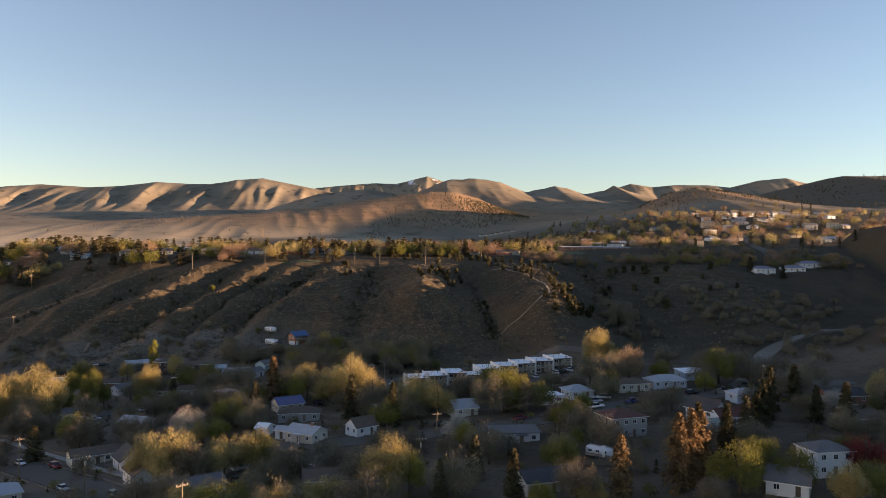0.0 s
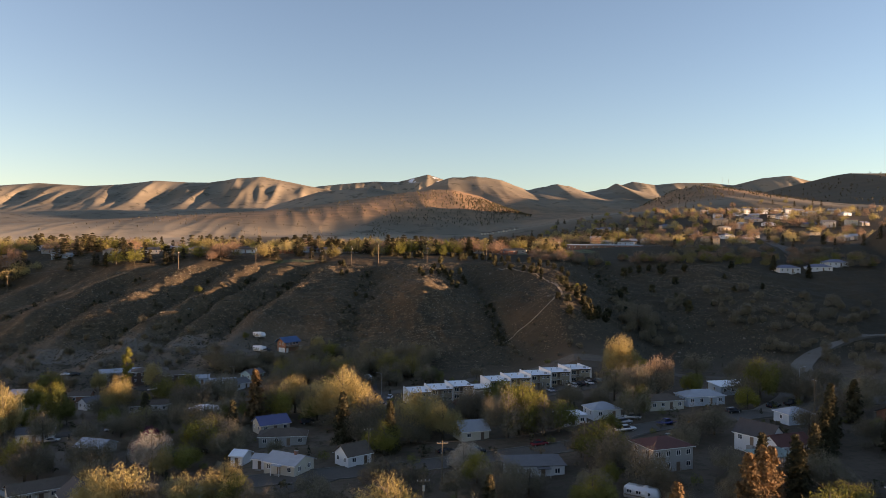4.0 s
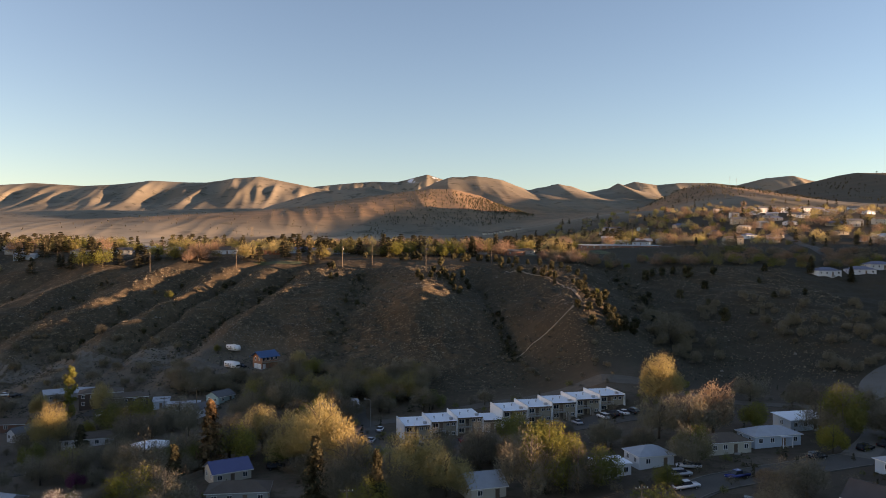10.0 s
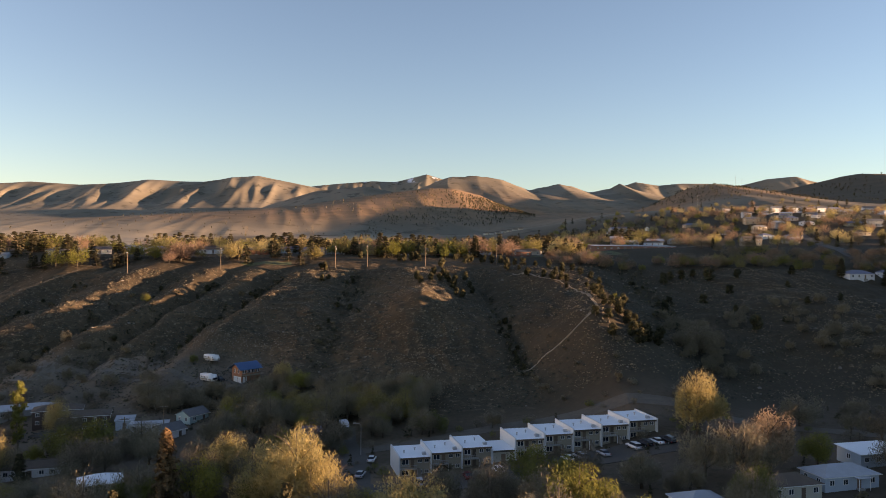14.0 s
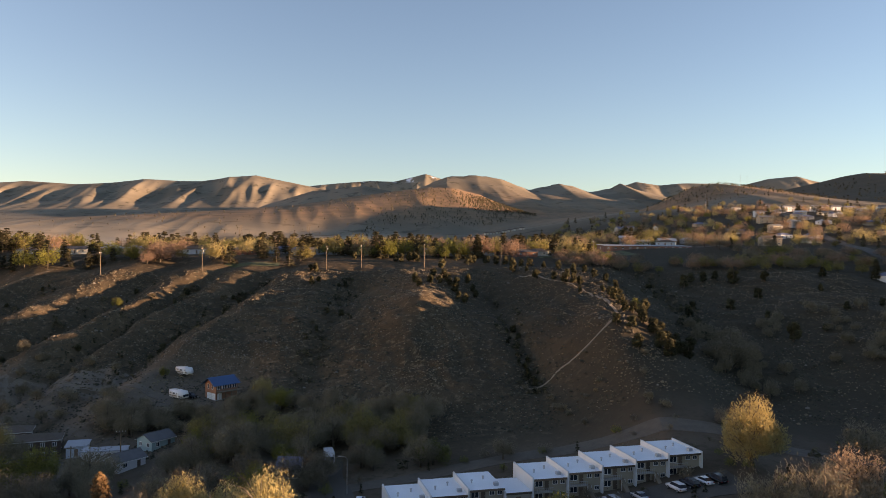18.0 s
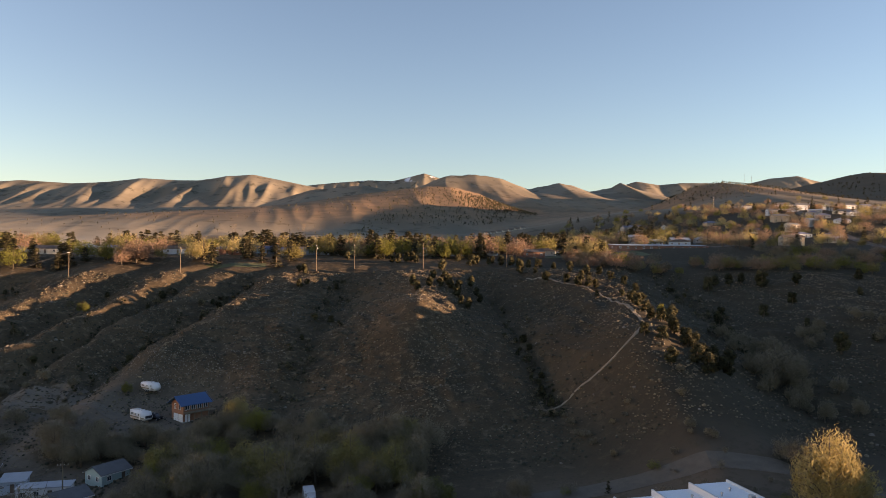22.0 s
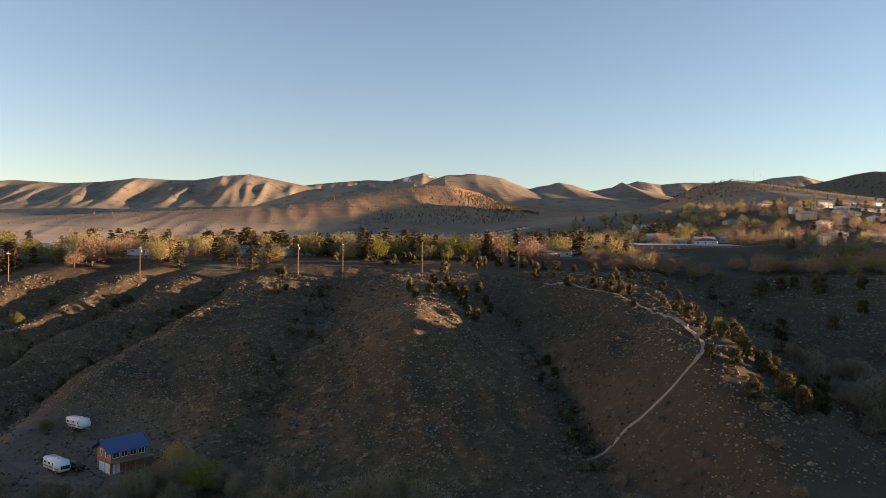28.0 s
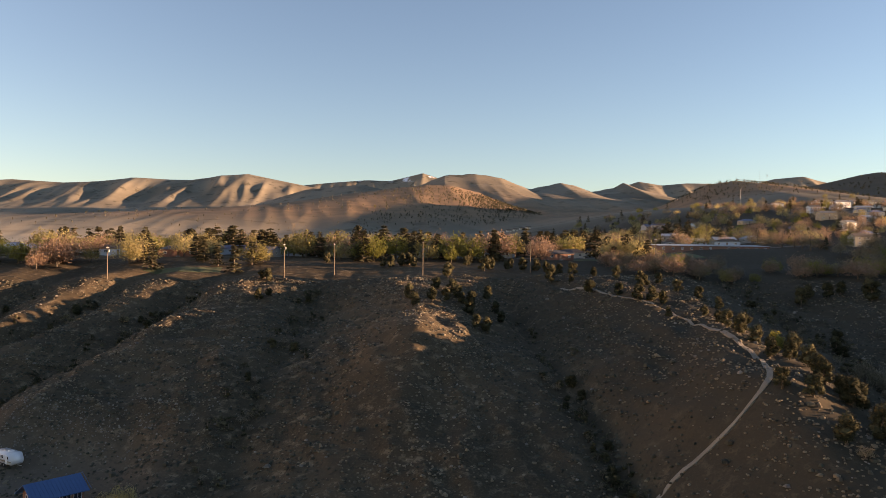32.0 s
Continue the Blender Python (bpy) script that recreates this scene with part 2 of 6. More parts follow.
def height(x, y):
    x, y = np.asarray(x, float), np.asarray(y, float)
    fl = np.interp(x, FLOOR_X, FLOOR_Z)
    # the spurs lean away from the sun as they come down
    xw = x + (2.5 * waves(x, y, 70, 3) + 1.2 * waves(x, y, 26, 13)) * step(y, 330, 400)
    xw = xw - 0.27 * np.clip(y - 515, -150, 20) * step(-x, 55, 85)
    bend = np.interp(y, [380, 398, 430, 450, 475, 495, 520], [-3, -5, -8, -5, 4, 13, 15])
    bed = np.interp(y, [360, 390, 439, 485], [0, 2, 5, 9])
    xw += (bed + (bend - bed) * step(x, 24, 46)) * step(x, 2, 18) * (1 - step(x, 76, 104))
    yw = y - np.interp(x, SHIFT_X, SHIFT_Y) + 4 * waves(x, y, 45, 5) * step(y, 340, 380)
    w = spur_weight(xw)
    f = np.interp(yw, GULLY_Y, GULLY_F)
    f = f + (np.interp(yw, SPUR_Y, SPUR_F) - f) * w
    top = plateau_z(x, y)
    z = fl + (top - fl) * f
    bluff = step(y, 345, 395) * (1 - 0.75 * step(y, 505, 540))
    z += (0.55 * waves(x, y, 14, 7) + 0.28 * waves(x, y, 6.5, 17, 14)) * bluff
    z += 1.2 * bluff + 7.0 * np.exp(-((x + 11) / 16) ** 2 - ((y - 438) / 38) ** 2) + 3.0 * np.exp(-((x + 8) / 20) ** 2 - ((y - 487) / 14) ** 2) + 3.6 * np.exp(-((x - 56) / 13) ** 2 - ((y - 392) / 26) ** 2)
    z += 3.0 * np.exp(-((x - 20) / 12) ** 2 - ((y - 432) / 30) ** 2) + 2.5 * np.exp(-((x + 60) / 30) ** 2 - ((y - 440) / 30) ** 2)
    z -= 2.6 * np.exp(-((x - 27 + 0.09 * (y - 390)) / 5) ** 2) * step(y, 366, 385) * (1 - step(y, 480, 505))
    # rills down the faces and faint cattle terraces across them
    z -= 1.1 * np.abs(waves(x + 0.2 * (y - 440), y * 0.22, 34, 51)) * step(y, 375, 410) * (1 - step(y, 500, 525))
    z -= 0.7 * np.abs(waves(x + 0.3 * (y - 440), y * 0.25, 13, 57)) * bluff
    z += 0.16 * np.sin(z * 2.6 + 2 * waves(x, y, 40, 61)) * step(y, 350, 380) * (1 - step(y, 480, 500))
    # the level yard below the bluff
    z += (8.0 + 0.14 * (y - 391) - z) * np.exp(-((x + 85) / 20) ** 4 - ((y - 396) / 19) ** 4)
    # the hill closing the valley sunward, its unseen top shaped to cast the shade
    # heights out of view are made up to set the bluff's shadow line
    shade_crest = np.interp(y, [-700, 0, 230, 265, 300, 340, 365, 382, 396, 419, 434, 449, 480, 520, 560, 600, 640], [31, 31, 32, 34, 40, 46, 50, 52, 55, 59.5, 63, 66.5, 72, 76, 78, 80, 76])
    shade_crest = shade_crest - 30 * step(x, 400, 520)
    flank = step(x + 6 * waves(x, y, 80, 9), np.interp(y, [250, 300, 340, 430, 600], [145, 135, 140, 255, 285]), np.interp(y, [250, 430, 600], [270, 330, 360]))
    z = np.maximum(z, fl + (shade_crest - fl) * flank * (1 - step(y, 620, 720)))
    # rounded hills behind the bench and the far ranges
    for i, (y0, front, pts) in enumerate(CRESTS.values()):
        px, pz = np.array(pts, float).T
        zc = np.interp(x, px, pz)
        inside = step(x, px[0], px[0] + 150) * (1 - step(x, px[-1] - 150, px[-1]))
        y0 = y0 + TURNED.get(i, 0) * (x - np.median(px))
        s = np.where(y < y0, (y0 - y) / front, (y - y0) / (front * 0.8))
        spur = np.abs(waves(x + 0.2 * (y - y0), y * 0.1, front * 0.26, 20 + i))
        fine = np.abs(waves(x + 0.15 * (y - y0), y * 0.12, front * 0.10, 40 + i))
        if i in (0, 1, 4):
            # a scarp cut by short spurs over a long smooth apron
            cut = np.clip(s * 5, 0, 1) * np.clip((0.62 - s) * 3, 0, 1)
            s2 = s + (0.07 * (spur - 0.45) + 0.03 * (fine - 0.45)) * cut
            shape = np.interp(s2, [0, 0.05, 0.14, 0.26, 0.38, 0.55, 0.75, 1.0], [1, 0.97, 0.82, 0.60, 0.43, 0.26, 0.11, 0])
        else:
            s2 = s * (1 + (0.07 * (spur - 0.45) + 0.02 * (fine - 0.45)) * np.clip(s * 4, 0, 1))
            shape = np.clip(1 - s2, 0, 1) ** 1.2
        shape = np.where(s < 0.06, np.minimum(shape, 1 - (s / 0.06) ** 2 * 0.03), shape)
        rise = shape * inside
        z = np.where(rise > 0.002, np.maximum(z, top + (zc - top) * rise), z)
    return z
# -- plan ends


def build_ground():
    ys = np.concatenate([np.arange(-700, 100, 25.0), np.arange(100, 330, 4.0), np.arange(330, 560, 1.5), np.arange(560, 800, 5.0), np.geomspace(800, 4990, 230)])
    us = np.linspace(-1, 1, 581)
    us = np.sign(us) * np.abs(us) ** 1.25
    half = np.interp(ys, [-700, 0, 100, 330, 560, 5000], [600, 600, 560, 560, 640, 3700])
    X = us[None, :] * half[:, None]
    Y = np.repeat(ys[:, None], len(us), 1)
    Z = height(X, Y)
    rows, cols = X.shape
    idx = np.arange(rows * cols).reshape(rows, cols)
    faces = np.stack([idx[:-1, :-1], idx[:-1, 1:], idx[1:, 1:], idx[1:, :-1]], -1).reshape(-1, 4)
    me = bpy.data.meshes.new("ground")
    me.from_pydata(np.stack([X, Y, Z], -1).reshape(-1, 3).tolist(), [], faces.tolist())
    me.polygons.foreach_set("use_smooth", [True] * len(me.polygons))
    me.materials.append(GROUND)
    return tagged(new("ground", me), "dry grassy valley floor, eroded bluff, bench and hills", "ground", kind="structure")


build_ground()

# ================= builders =================
def part(name, bm, material, parent=None, label="", smooth=False):
    """Links a bmesh as one mesh object under a thing or a part."""
    me = bm if isinstance(bm, bpy.types.Mesh) else bpy.data.meshes.new(name)
    if me is not bm:
        bm.to_mesh(me)
        bm.free()
        me.materials.append(material)
        if smooth:
            me.polygons.foreach_set("use_smooth", [True] * len(me.polygons))
    ob = new(name, me)
    ob.parent = parent
    if label:
        ob["label"] = label
    return ob


def thing(name, label, category, group="", m=None):
    ob = new(name)
    ob.empty_display_size = 0.5
    tagged(ob, label, category, group)
    if m is not None:
        ob.matrix_basis = m
    return ob


def ground_at(x, y):
    return float(height(np.array([x]), np.array([y]))[0])


def add_box(bm, x0, y0, z0, x1, y1, z1, bevel=0.0):
    vs = [bm.verts.new(p) for p in ((x0, y0, z0), (x1, y0, z0), (x1, y1, z0), (x0, y1, z0), (x0, y0, z1), (x1, y0, z1), (x1, y1, z1), (x0, y1, z1))]
    fs = [bm.faces.new([vs[i] for i in q]) for q in ((0, 3, 2, 1), (4, 5, 6, 7), (0, 1, 5, 4), (1, 2, 6, 5), (2, 3, 7, 6), (3, 0, 4, 7))]
    if bevel:
        es = list({e for f in fs for e in f.edges})
        bmesh.ops.bevel(bm, geom=es, offset=bevel, segments=1, affect="EDGES")


def box(x0, y0, z0, x1, y1, z1, bevel=0.0):
    bm = bmesh.new()
    add_box(bm, x0, y0, z0, x1, y1, z1, bevel)
    return bm


def add_tube(bm, path, radii, sides=6):
    """A tapered tube along a path."""
    rings = []
    for i, p in enumerate(path):
        p = Vector(p)
        ahead = (Vector(path[min(i + 1, len(path) - 1)]) - Vector(path[max(i - 1, 0)])).normalized()
        u = ahead.orthogonal().normalized()
        v = ahead.cross(u)
        rings.append([bm.verts.new(p + radii[i] * (math.cos(a) * u + math.sin(a) * v)) for a in (2 * math.pi * k / sides for k in range(sides))])
    for a, b in zip(rings, rings[1:]):
        for k in range(sides):
            bm.faces.new((a[k], a[(k + 1) % sides], b[(k + 1) % sides], b[k]))
    bm.faces.new(rings[0][::-1]), bm.faces.new(rings[-1])


def tube(path, radii, sides=6):
    bm = bmesh.new()
    add_tube(bm, path, radii, sides)
    return bm


def add_prism(bm, outline, y0, y1):
    """An outline of (x, z) drawn from y0 to y1."""
    a = [bm.verts.new((x, y0, z)) for x, z in outline]
    b = [bm.verts.new((x, y1, z)) for x, z in outline]
    n = len(outline)
    bm.faces.new(a), bm.faces.new(b[::-1])
    for i in range(n):
        bm.faces.new((a[i], b[i], b[(i + 1) % n], a[(i + 1) % n]))


def prism(outline, y0, y1):
    bm = bmesh.new()
    add_prism(bm, outline, y0, y1)
    bmesh.ops.recalc_face_normals(bm, faces=bm.faces)
    return bm


# ----- trees -----
BARK = mat("bark", (0.13, 0.10, 0.075), 0.95, bump=0.03, rand=0.15)
LEAF = {
    "golden": mat("golden_buds", (0.45, 0.355, 0.165), 0.85, rand=0.16, island=0.14, translucent=0.45, second=(0.39, 0.32, 0.155)),
    "green": mat("spring_leaves", (0.175, 0.18, 0.06), 0.8, rand=0.25, island=0.18, translucent=0.35, second=(0.22, 0.20, 0.05)),
    "bare": mat("bare_twigs", (0.235, 0.19, 0.138), 0.9, rand=0.25, island=0.25, translucent=0.25, second=(0.19, 0.165, 0.115)),
    "blossom": mat("pink_blossom", (0.34, 0.235, 0.175), 0.85, rand=0.2, island=0.15, translucent=0.3, second=(0.30, 0.21, 0.14)),
    "conifer": mat("dark_needles", (0.054, 0.050, 0.028), 0.85, rand=0.3, island=0.3, translucent=0.15, second=(0.072, 0.060, 0.034)),
    "rust": mat("rust_needles", (0.19, 0.115, 0.06), 0.85, rand=0.2, island=0.35, translucent=0.15),
    "juniper": mat("juniper_scale", (0.052, 0.050, 0.027), 0.9, rand=0.3, island=0.4, translucent=0.1, second=(0.066, 0.058, 0.032)),
    "olive": mat("olive_buds", (0.30, 0.235, 0.095), 0.85, rand=0.25, island=0.2, translucent=0.4, second=(0.21, 0.185, 0.08)),
    "dusty": mat("dusty_pink_twigs", (0.36, 0.215, 0.155), 0.85, rand=0.2, island=0.2, translucent=0.3, second=(0.28, 0.19, 0.13)),
    "red": mat("red_leaves", (0.26, 0.05, 0.045), 0.8, rand=0.1, island=0.35, translucent=0.3),
    "purple": mat("purple_leaves", (0.20, 0.06, 0.11), 0.8, rand=0.1, island=0.35, translucent=0.3),
    "white": mat("white_blossom", (0.42, 0.38, 0.33), 0.8, rand=0.1, island=0.3, translucent=0.3),
    "scrub": mat("sage_scrub", (0.10, 0.09, 0.055), 0.95, rand=0.3, island=0.4, translucent=0.1, second=(0.14, 0.115, 0.07)),
}


GOLD = (1 + 5 ** 0.5) / 2
ICO = np.array([(-1, GOLD, 0), (1, GOLD, 0), (-1, -GOLD, 0), (1, -GOLD, 0), (0, -1, GOLD), (0, 1, GOLD), (0, -1, -GOLD), (0, 1, -GOLD), (GOLD, 0, -1), (GOLD, 0, 1), (-GOLD, 0, -1), (-GOLD, 0, 1)]) / 1.902
ICO_FACES = np.array([(0, 11, 5), (0, 5, 1), (0, 1, 7), (0, 7, 10), (0, 10, 11), (1, 5, 9), (5, 11, 4), (11, 10, 2), (10, 7, 6), (7, 1, 8), (3, 9, 4), (3, 4, 2), (3, 2, 6), (3, 6, 8), (3, 8, 9), (4, 9, 5), (2, 4, 11), (6, 2, 10), (8, 6, 7), (9, 8, 1)])


def leaf_mesh(name, centres, normals, sizes, stretch, rng, material, lobes=(), rise=0.0, ways=None):
    """Many small leaf clumps, each a bent pair of triangles, round dense lumpy lobes, as one mesh."""
    n = len(centres)
    a = rng.normal(size=(n, 3)) + np.array([0, 0, rise]) if ways is None else ways + 0.35 * rng.normal(size=(n, 3))
    a -= normals * (a * normals).sum(1, keepdims=True)
    a /= np.linalg.norm(a, axis=1, keepdims=True)
    b = np.cross(normals, a)
    s = sizes[:, None]
    bend = normals * s * 0.25
    quad = np.stack([centres - a * s * stretch, centres - b * s + bend, centres + a * s * stretch, centres + b * s + bend * 0.5], 1).reshape(-1, 3)
    faces = np.arange(n * 4).reshape(n, 4)
    me = bpy.data.meshes.new(name)
    verts, tris = [quad], [faces[:, [0, 1, 2]], faces[:, [0, 2, 3]]]
    for k, (c, r) in enumerate(lobes):
        verts.append(c + ICO * r * rng.uniform(0.6, 1.15, (12, 1)))
        tris.append(ICO_FACES + n * 4 + 12 * k)
    me.from_pydata(np.concatenate(verts).tolist(), [], np.concatenate(tris).tolist())
    me.materials.append(material)
    return me


def unit(v):
    return v / np.maximum(np.linalg.norm(v, axis=1, keepdims=True), 1e-6)


def crown_points(rng, lobes, spread, low, high, per, lobe_r, fill=0.55, core=0.7):
    """Clumps in uneven lobes round a stem: centres and outward normals, for a tree 1 m high."""
    cs, ns, cores = [], [], []
    for _ in range(lobes):
        h = rng.uniform(low, high)
        t = (h - low) / (high - low)
        reach = spread * (0.35 + 0.65 * math.sin(math.pi * min(1, 0.22 + 0.72 * t))) * rng.uniform(0.35, 1.0)
        a = rng.uniform(0, 2 * math.pi)
        c = np.array([reach * math.cos(a), reach * math.sin(a), h])
        d = unit(rng.normal(size=(per, 3)))
        size = lobe_r * rng.uniform(0.6, 1.25)
        cores.append((c, size * core))
        r = size * (fill + (1 - fill) * rng.uniform(0, 1, (per, 1))) * rng.uniform(0.75, 1.1, (per, 1))
        p = c + d * r * np.array([1, 1, 1.15])
        cs.append(p), ns.append(unit(d + 0.7 * rng.normal(size=d.shape)))
    return np.concatenate(cs), np.concatenate(ns), cores


def dome_points(rng, count, spread, low, high, shell=0.45):
    """Twig tips through a crown of several lumpy domes: centres, facings and the ways in which the twigs grow, for a tree 1 m high."""
    ps, ns = [], []
    heads = rng.randint(5, 9)
    for k in range(heads):
        a, out = 2.4 * k + rng.uniform(-0.5, 0.5), spread * (0.0 if k == 0 else rng.uniform(0.42, 0.72))
        r0 = spread * rng.uniform(0.42, 0.62)
        top = high * (1.0 if k == 0 else rng.uniform(0.66, 0.95))
        bot = low + rng.uniform(0, 0.12)
        n = max(40, int(count / heads))
        d = unit(rng.normal(size=(n, 3)))
        lump = np.zeros(n)
        for b in unit(rng.normal(size=(14, 3))):
            lump += rng.uniform(-0.34, 0.30) * np.exp(9 * (d @ b - 1))
        r = (shell + (1 - shell) * rng.uniform(0, 1, n) ** 0.6) * (0.95 + lump) * rng.uniform(0.78, 1.1, n)
        mid = 0.42 * top + 0.58 * bot
        half = np.where(d[:, 2] > 0, top - mid, mid - bot)
        ps.append(np.stack([out * math.cos(a) + r0 * d[:, 0] * r, out * math.sin(a) + r0 * d[:, 1] * r, np.maximum(mid + half * d[:, 2] * r, 0.03)], 1))
        ns.append(unit(d + 0.8 * rng.normal(size=d.shape)))
    p, n = np.concatenate(ps), np.concatenate(ns)
    return p, n, unit(p - np.array([0, 0, 0.05])) + np.array([0, 0, 0.45])


def limb_mesh(rng, top, limbs, spread, low, high, girth):
    bm = bmesh.new()
    lean = rng.uniform(-0.03, 0.03, 2)
    path = [(lean[0] * t, lean[1] * t, top * t - 0.03) for t in (0, 0.3, 0.6, 1)]
    add_tube(bm, path, [girth, girth * 0.75, girth * 0.5, girth * 0.12], 6)
    for _ in range(limbs):
        h = rng.uniform(low * 0.7, high * 0.75)
        a, reach = rng.uniform(0, 2 * math.pi), spread * rng.uniform(0.5, 0.95)
        rise = rng.uniform(0.12, 0.32)
        t = h / top
        p0 = Vector((lean[0] * t, lean[1] * t, h))
        p2 = p0 + Vector((reach * math.cos(a), reach * math.sin(a), rise))
        p1 = p0.lerp(p2, 0.5) + Vector((0, 0, 0.05))
        g = girth * 0.45 * (1 - 0.6 * t)
        add_tube(bm, [p0, p1, p2], [g, g * 0.6, g * 0.15], 4)
        for _ in range(2):
            q = p1.lerp(p2, rng.uniform(0.1, 0.8))
            e = q + Vector(rng.normal(size=3) * 0.09 + np.array([0, 0, 0.08]))
            add_tube(bm, [q, e], [g * 0.35, g * 0.08], 3)
    return bm


def make_tree(kind, seed, detail=1.0):
    """One tree of height 1 at the origin: trunk with limbs, and a crown."""
    rng = np.random.RandomState(seed)
    d = lambda n: max(3, int(n * detail))
    if kind in ("golden", "olive", "dusty", "green", "blossom", "bare", "red", "purple", "white"):
        bare = kind == "bare"
        spread, low, high = rng.uniform(0.30, 0.42), 0.24 if detail > 0.6 else 0.13, 0.90
        trunk = limb_mesh(rng, 0.9, 9 if detail > 0.6 else 4, spread, 0.2, 0.85, 0.022)
        fine = detail > 0.6
        if fine:
            count = 6500 if bare else 10500 if kind == "golden" else 8000
            lo, hi, stretch = (0.0023, 0.0042, 7.5) if bare else (0.0032, 0.0060, 4.5) if kind == "golden" else (0.0040, 0.0076, 3.0)
        else:
            count = int(2600 * detail)
            lo, hi, stretch = (0.0055, 0.010, 5.5) if bare else (0.0080, 0.0150, 3.0)
        c, n, ways = dome_points(rng, count, spread, 0.10 if fine else 0.05, 0.97, 0.3 if bare else 0.45)
        crown = leaf_mesh("crown", c, n, rng.uniform(lo, hi, len(c)), stretch, rng, LEAF[kind], ways=ways)
    elif kind == "poplar":
        trunk = limb_mesh(rng, 0.95, 3, 0.06, 0.2, 0.85, 0.014)
        c, n, lobes = crown_points(rng, d(40), 0.075, 0.12, 0.96, d(90), 0.055, 0.3, 0.5)
        crown = leaf_mesh("crown", c, n, rng.uniform(0.004, 0.008, len(c)) / math.sqrt(detail), 3.0, rng, LEAF["green"], (), 2.0)
    elif kind in ("conifer", "rust"):
        trunk = tube([(0, 0, -0.03), (0, 0, 0.5), (0, 0, 0.97)], [0.018, 0.011, 0.002], 6)
        cs, ns = [], []
        for k in range(d(36)):
            h = 0.06 + 0.92 * (k + rng.uniform(0, 1)) / d(36)
            reach = 0.22 * (1 - h) ** 0.7 * rng.uniform(0.7, 1.15) + 0.008
            for b in range(rng.randint(4, 7)):
                a = rng.uniform(0, 2 * math.pi)
                m = d(22)
                t = rng.uniform(0.1, 1, m)
                droop = -0.25 * reach * t ** 1.5
                p = np.stack([reach * t * math.cos(a), reach * t * math.sin(a), h + droop], 1) + rng.normal(size=(m, 3)) * 0.012
                cs.append(p)
                ns.append(unit(rng.normal(size=(m, 3)) * 0.6 + np.array([math.cos(a), math.sin(a), 0.8])))
        c, n = np.concatenate(cs), np.concatenate(ns)
        crown = leaf_mesh("crown", c, n, rng.uniform(0.0075, 0.0150, len(c)) / math.sqrt(detail), 2.4, rng, LEAF[kind])
    elif kind == "juniper":
        trunk = tube([(0, 0, -0.06), (0.02, 0, 0.3), (0, 0.02, 0.8)], [0.05, 0.04, 0.01], 5)
        c, n, lobes = crown_points(rng, d(22), 0.24, 0.12, 0.86, d(95), 0.155, 0.7, 0.86)
        crown = leaf_mesh("crown", c, n, rng.uniform(0.011, 0.021, len(c)) / math.sqrt(detail), 1.8, rng, LEAF["juniper"], lobes)
    else:
        trunk = tube([(0, 0, -0.06), (0.02, 0, 0.2), (0, 0.02, 0.5)], [0.04, 0.03, 0.01], 4)
        c, n, lobes = crown_points(rng, d(18), 0.55, 0.05, 0.75, d(36), 0.25, 0.4)
        crown = leaf_mesh("crown", c, n, rng.uniform(0.02, 0.045, len(c)) / math.sqrt(detail), 2.2, rng, LEAF[kind])
    me = bpy.data.meshes.new("trunk")
    trunk.to_mesh(me)
    trunk.free()
    me.materials.append(BARK)
    me.polygons.foreach_set("use_smooth", [True] * len(me.polygons))
    return me, crown


TREE_WORDS = {
    "golden": ("tree", "tall cottonwood with golden spring buds", "tree"),
    "green": ("tree", "broad tree with fresh yellow-green spring leaves", "tree"),
    "bare": ("tree", "leafless grey-brown tree with fine twigs", "tree"),
    "blossom": ("tree", "round tree in dusty pink spring blossom", "tree"),
    "olive": ("tree", "budding olive-brown tree with fine twigs", "tree"),
    "poplar": ("poplar", "narrow upright poplar with green spring leaves", "poplar"),
    "conifer": ("conifer", "dark green spruce with drooping boughs", "conifer"),
    "rust": ("conifer", "tall conifer with rusty sunlit needles", "conifer"),
    "juniper": ("juniper", "rounded olive-green juniper on the dry slope", "juniper"),
    "red": ("tree", "small tree with dark red leaves", "tree"),
    "purple": ("tree", "low plum tree with purple leaves", "tree"),
    "white": ("tree", "small tree in whitish spring blossom", "tree"),
    "scrub": ("shrub", "low grey-brown leafless shrub on dry ground", "shrub"),
}
TREE_MESHES = {}
tree_rng = np.random.RandomState(11)


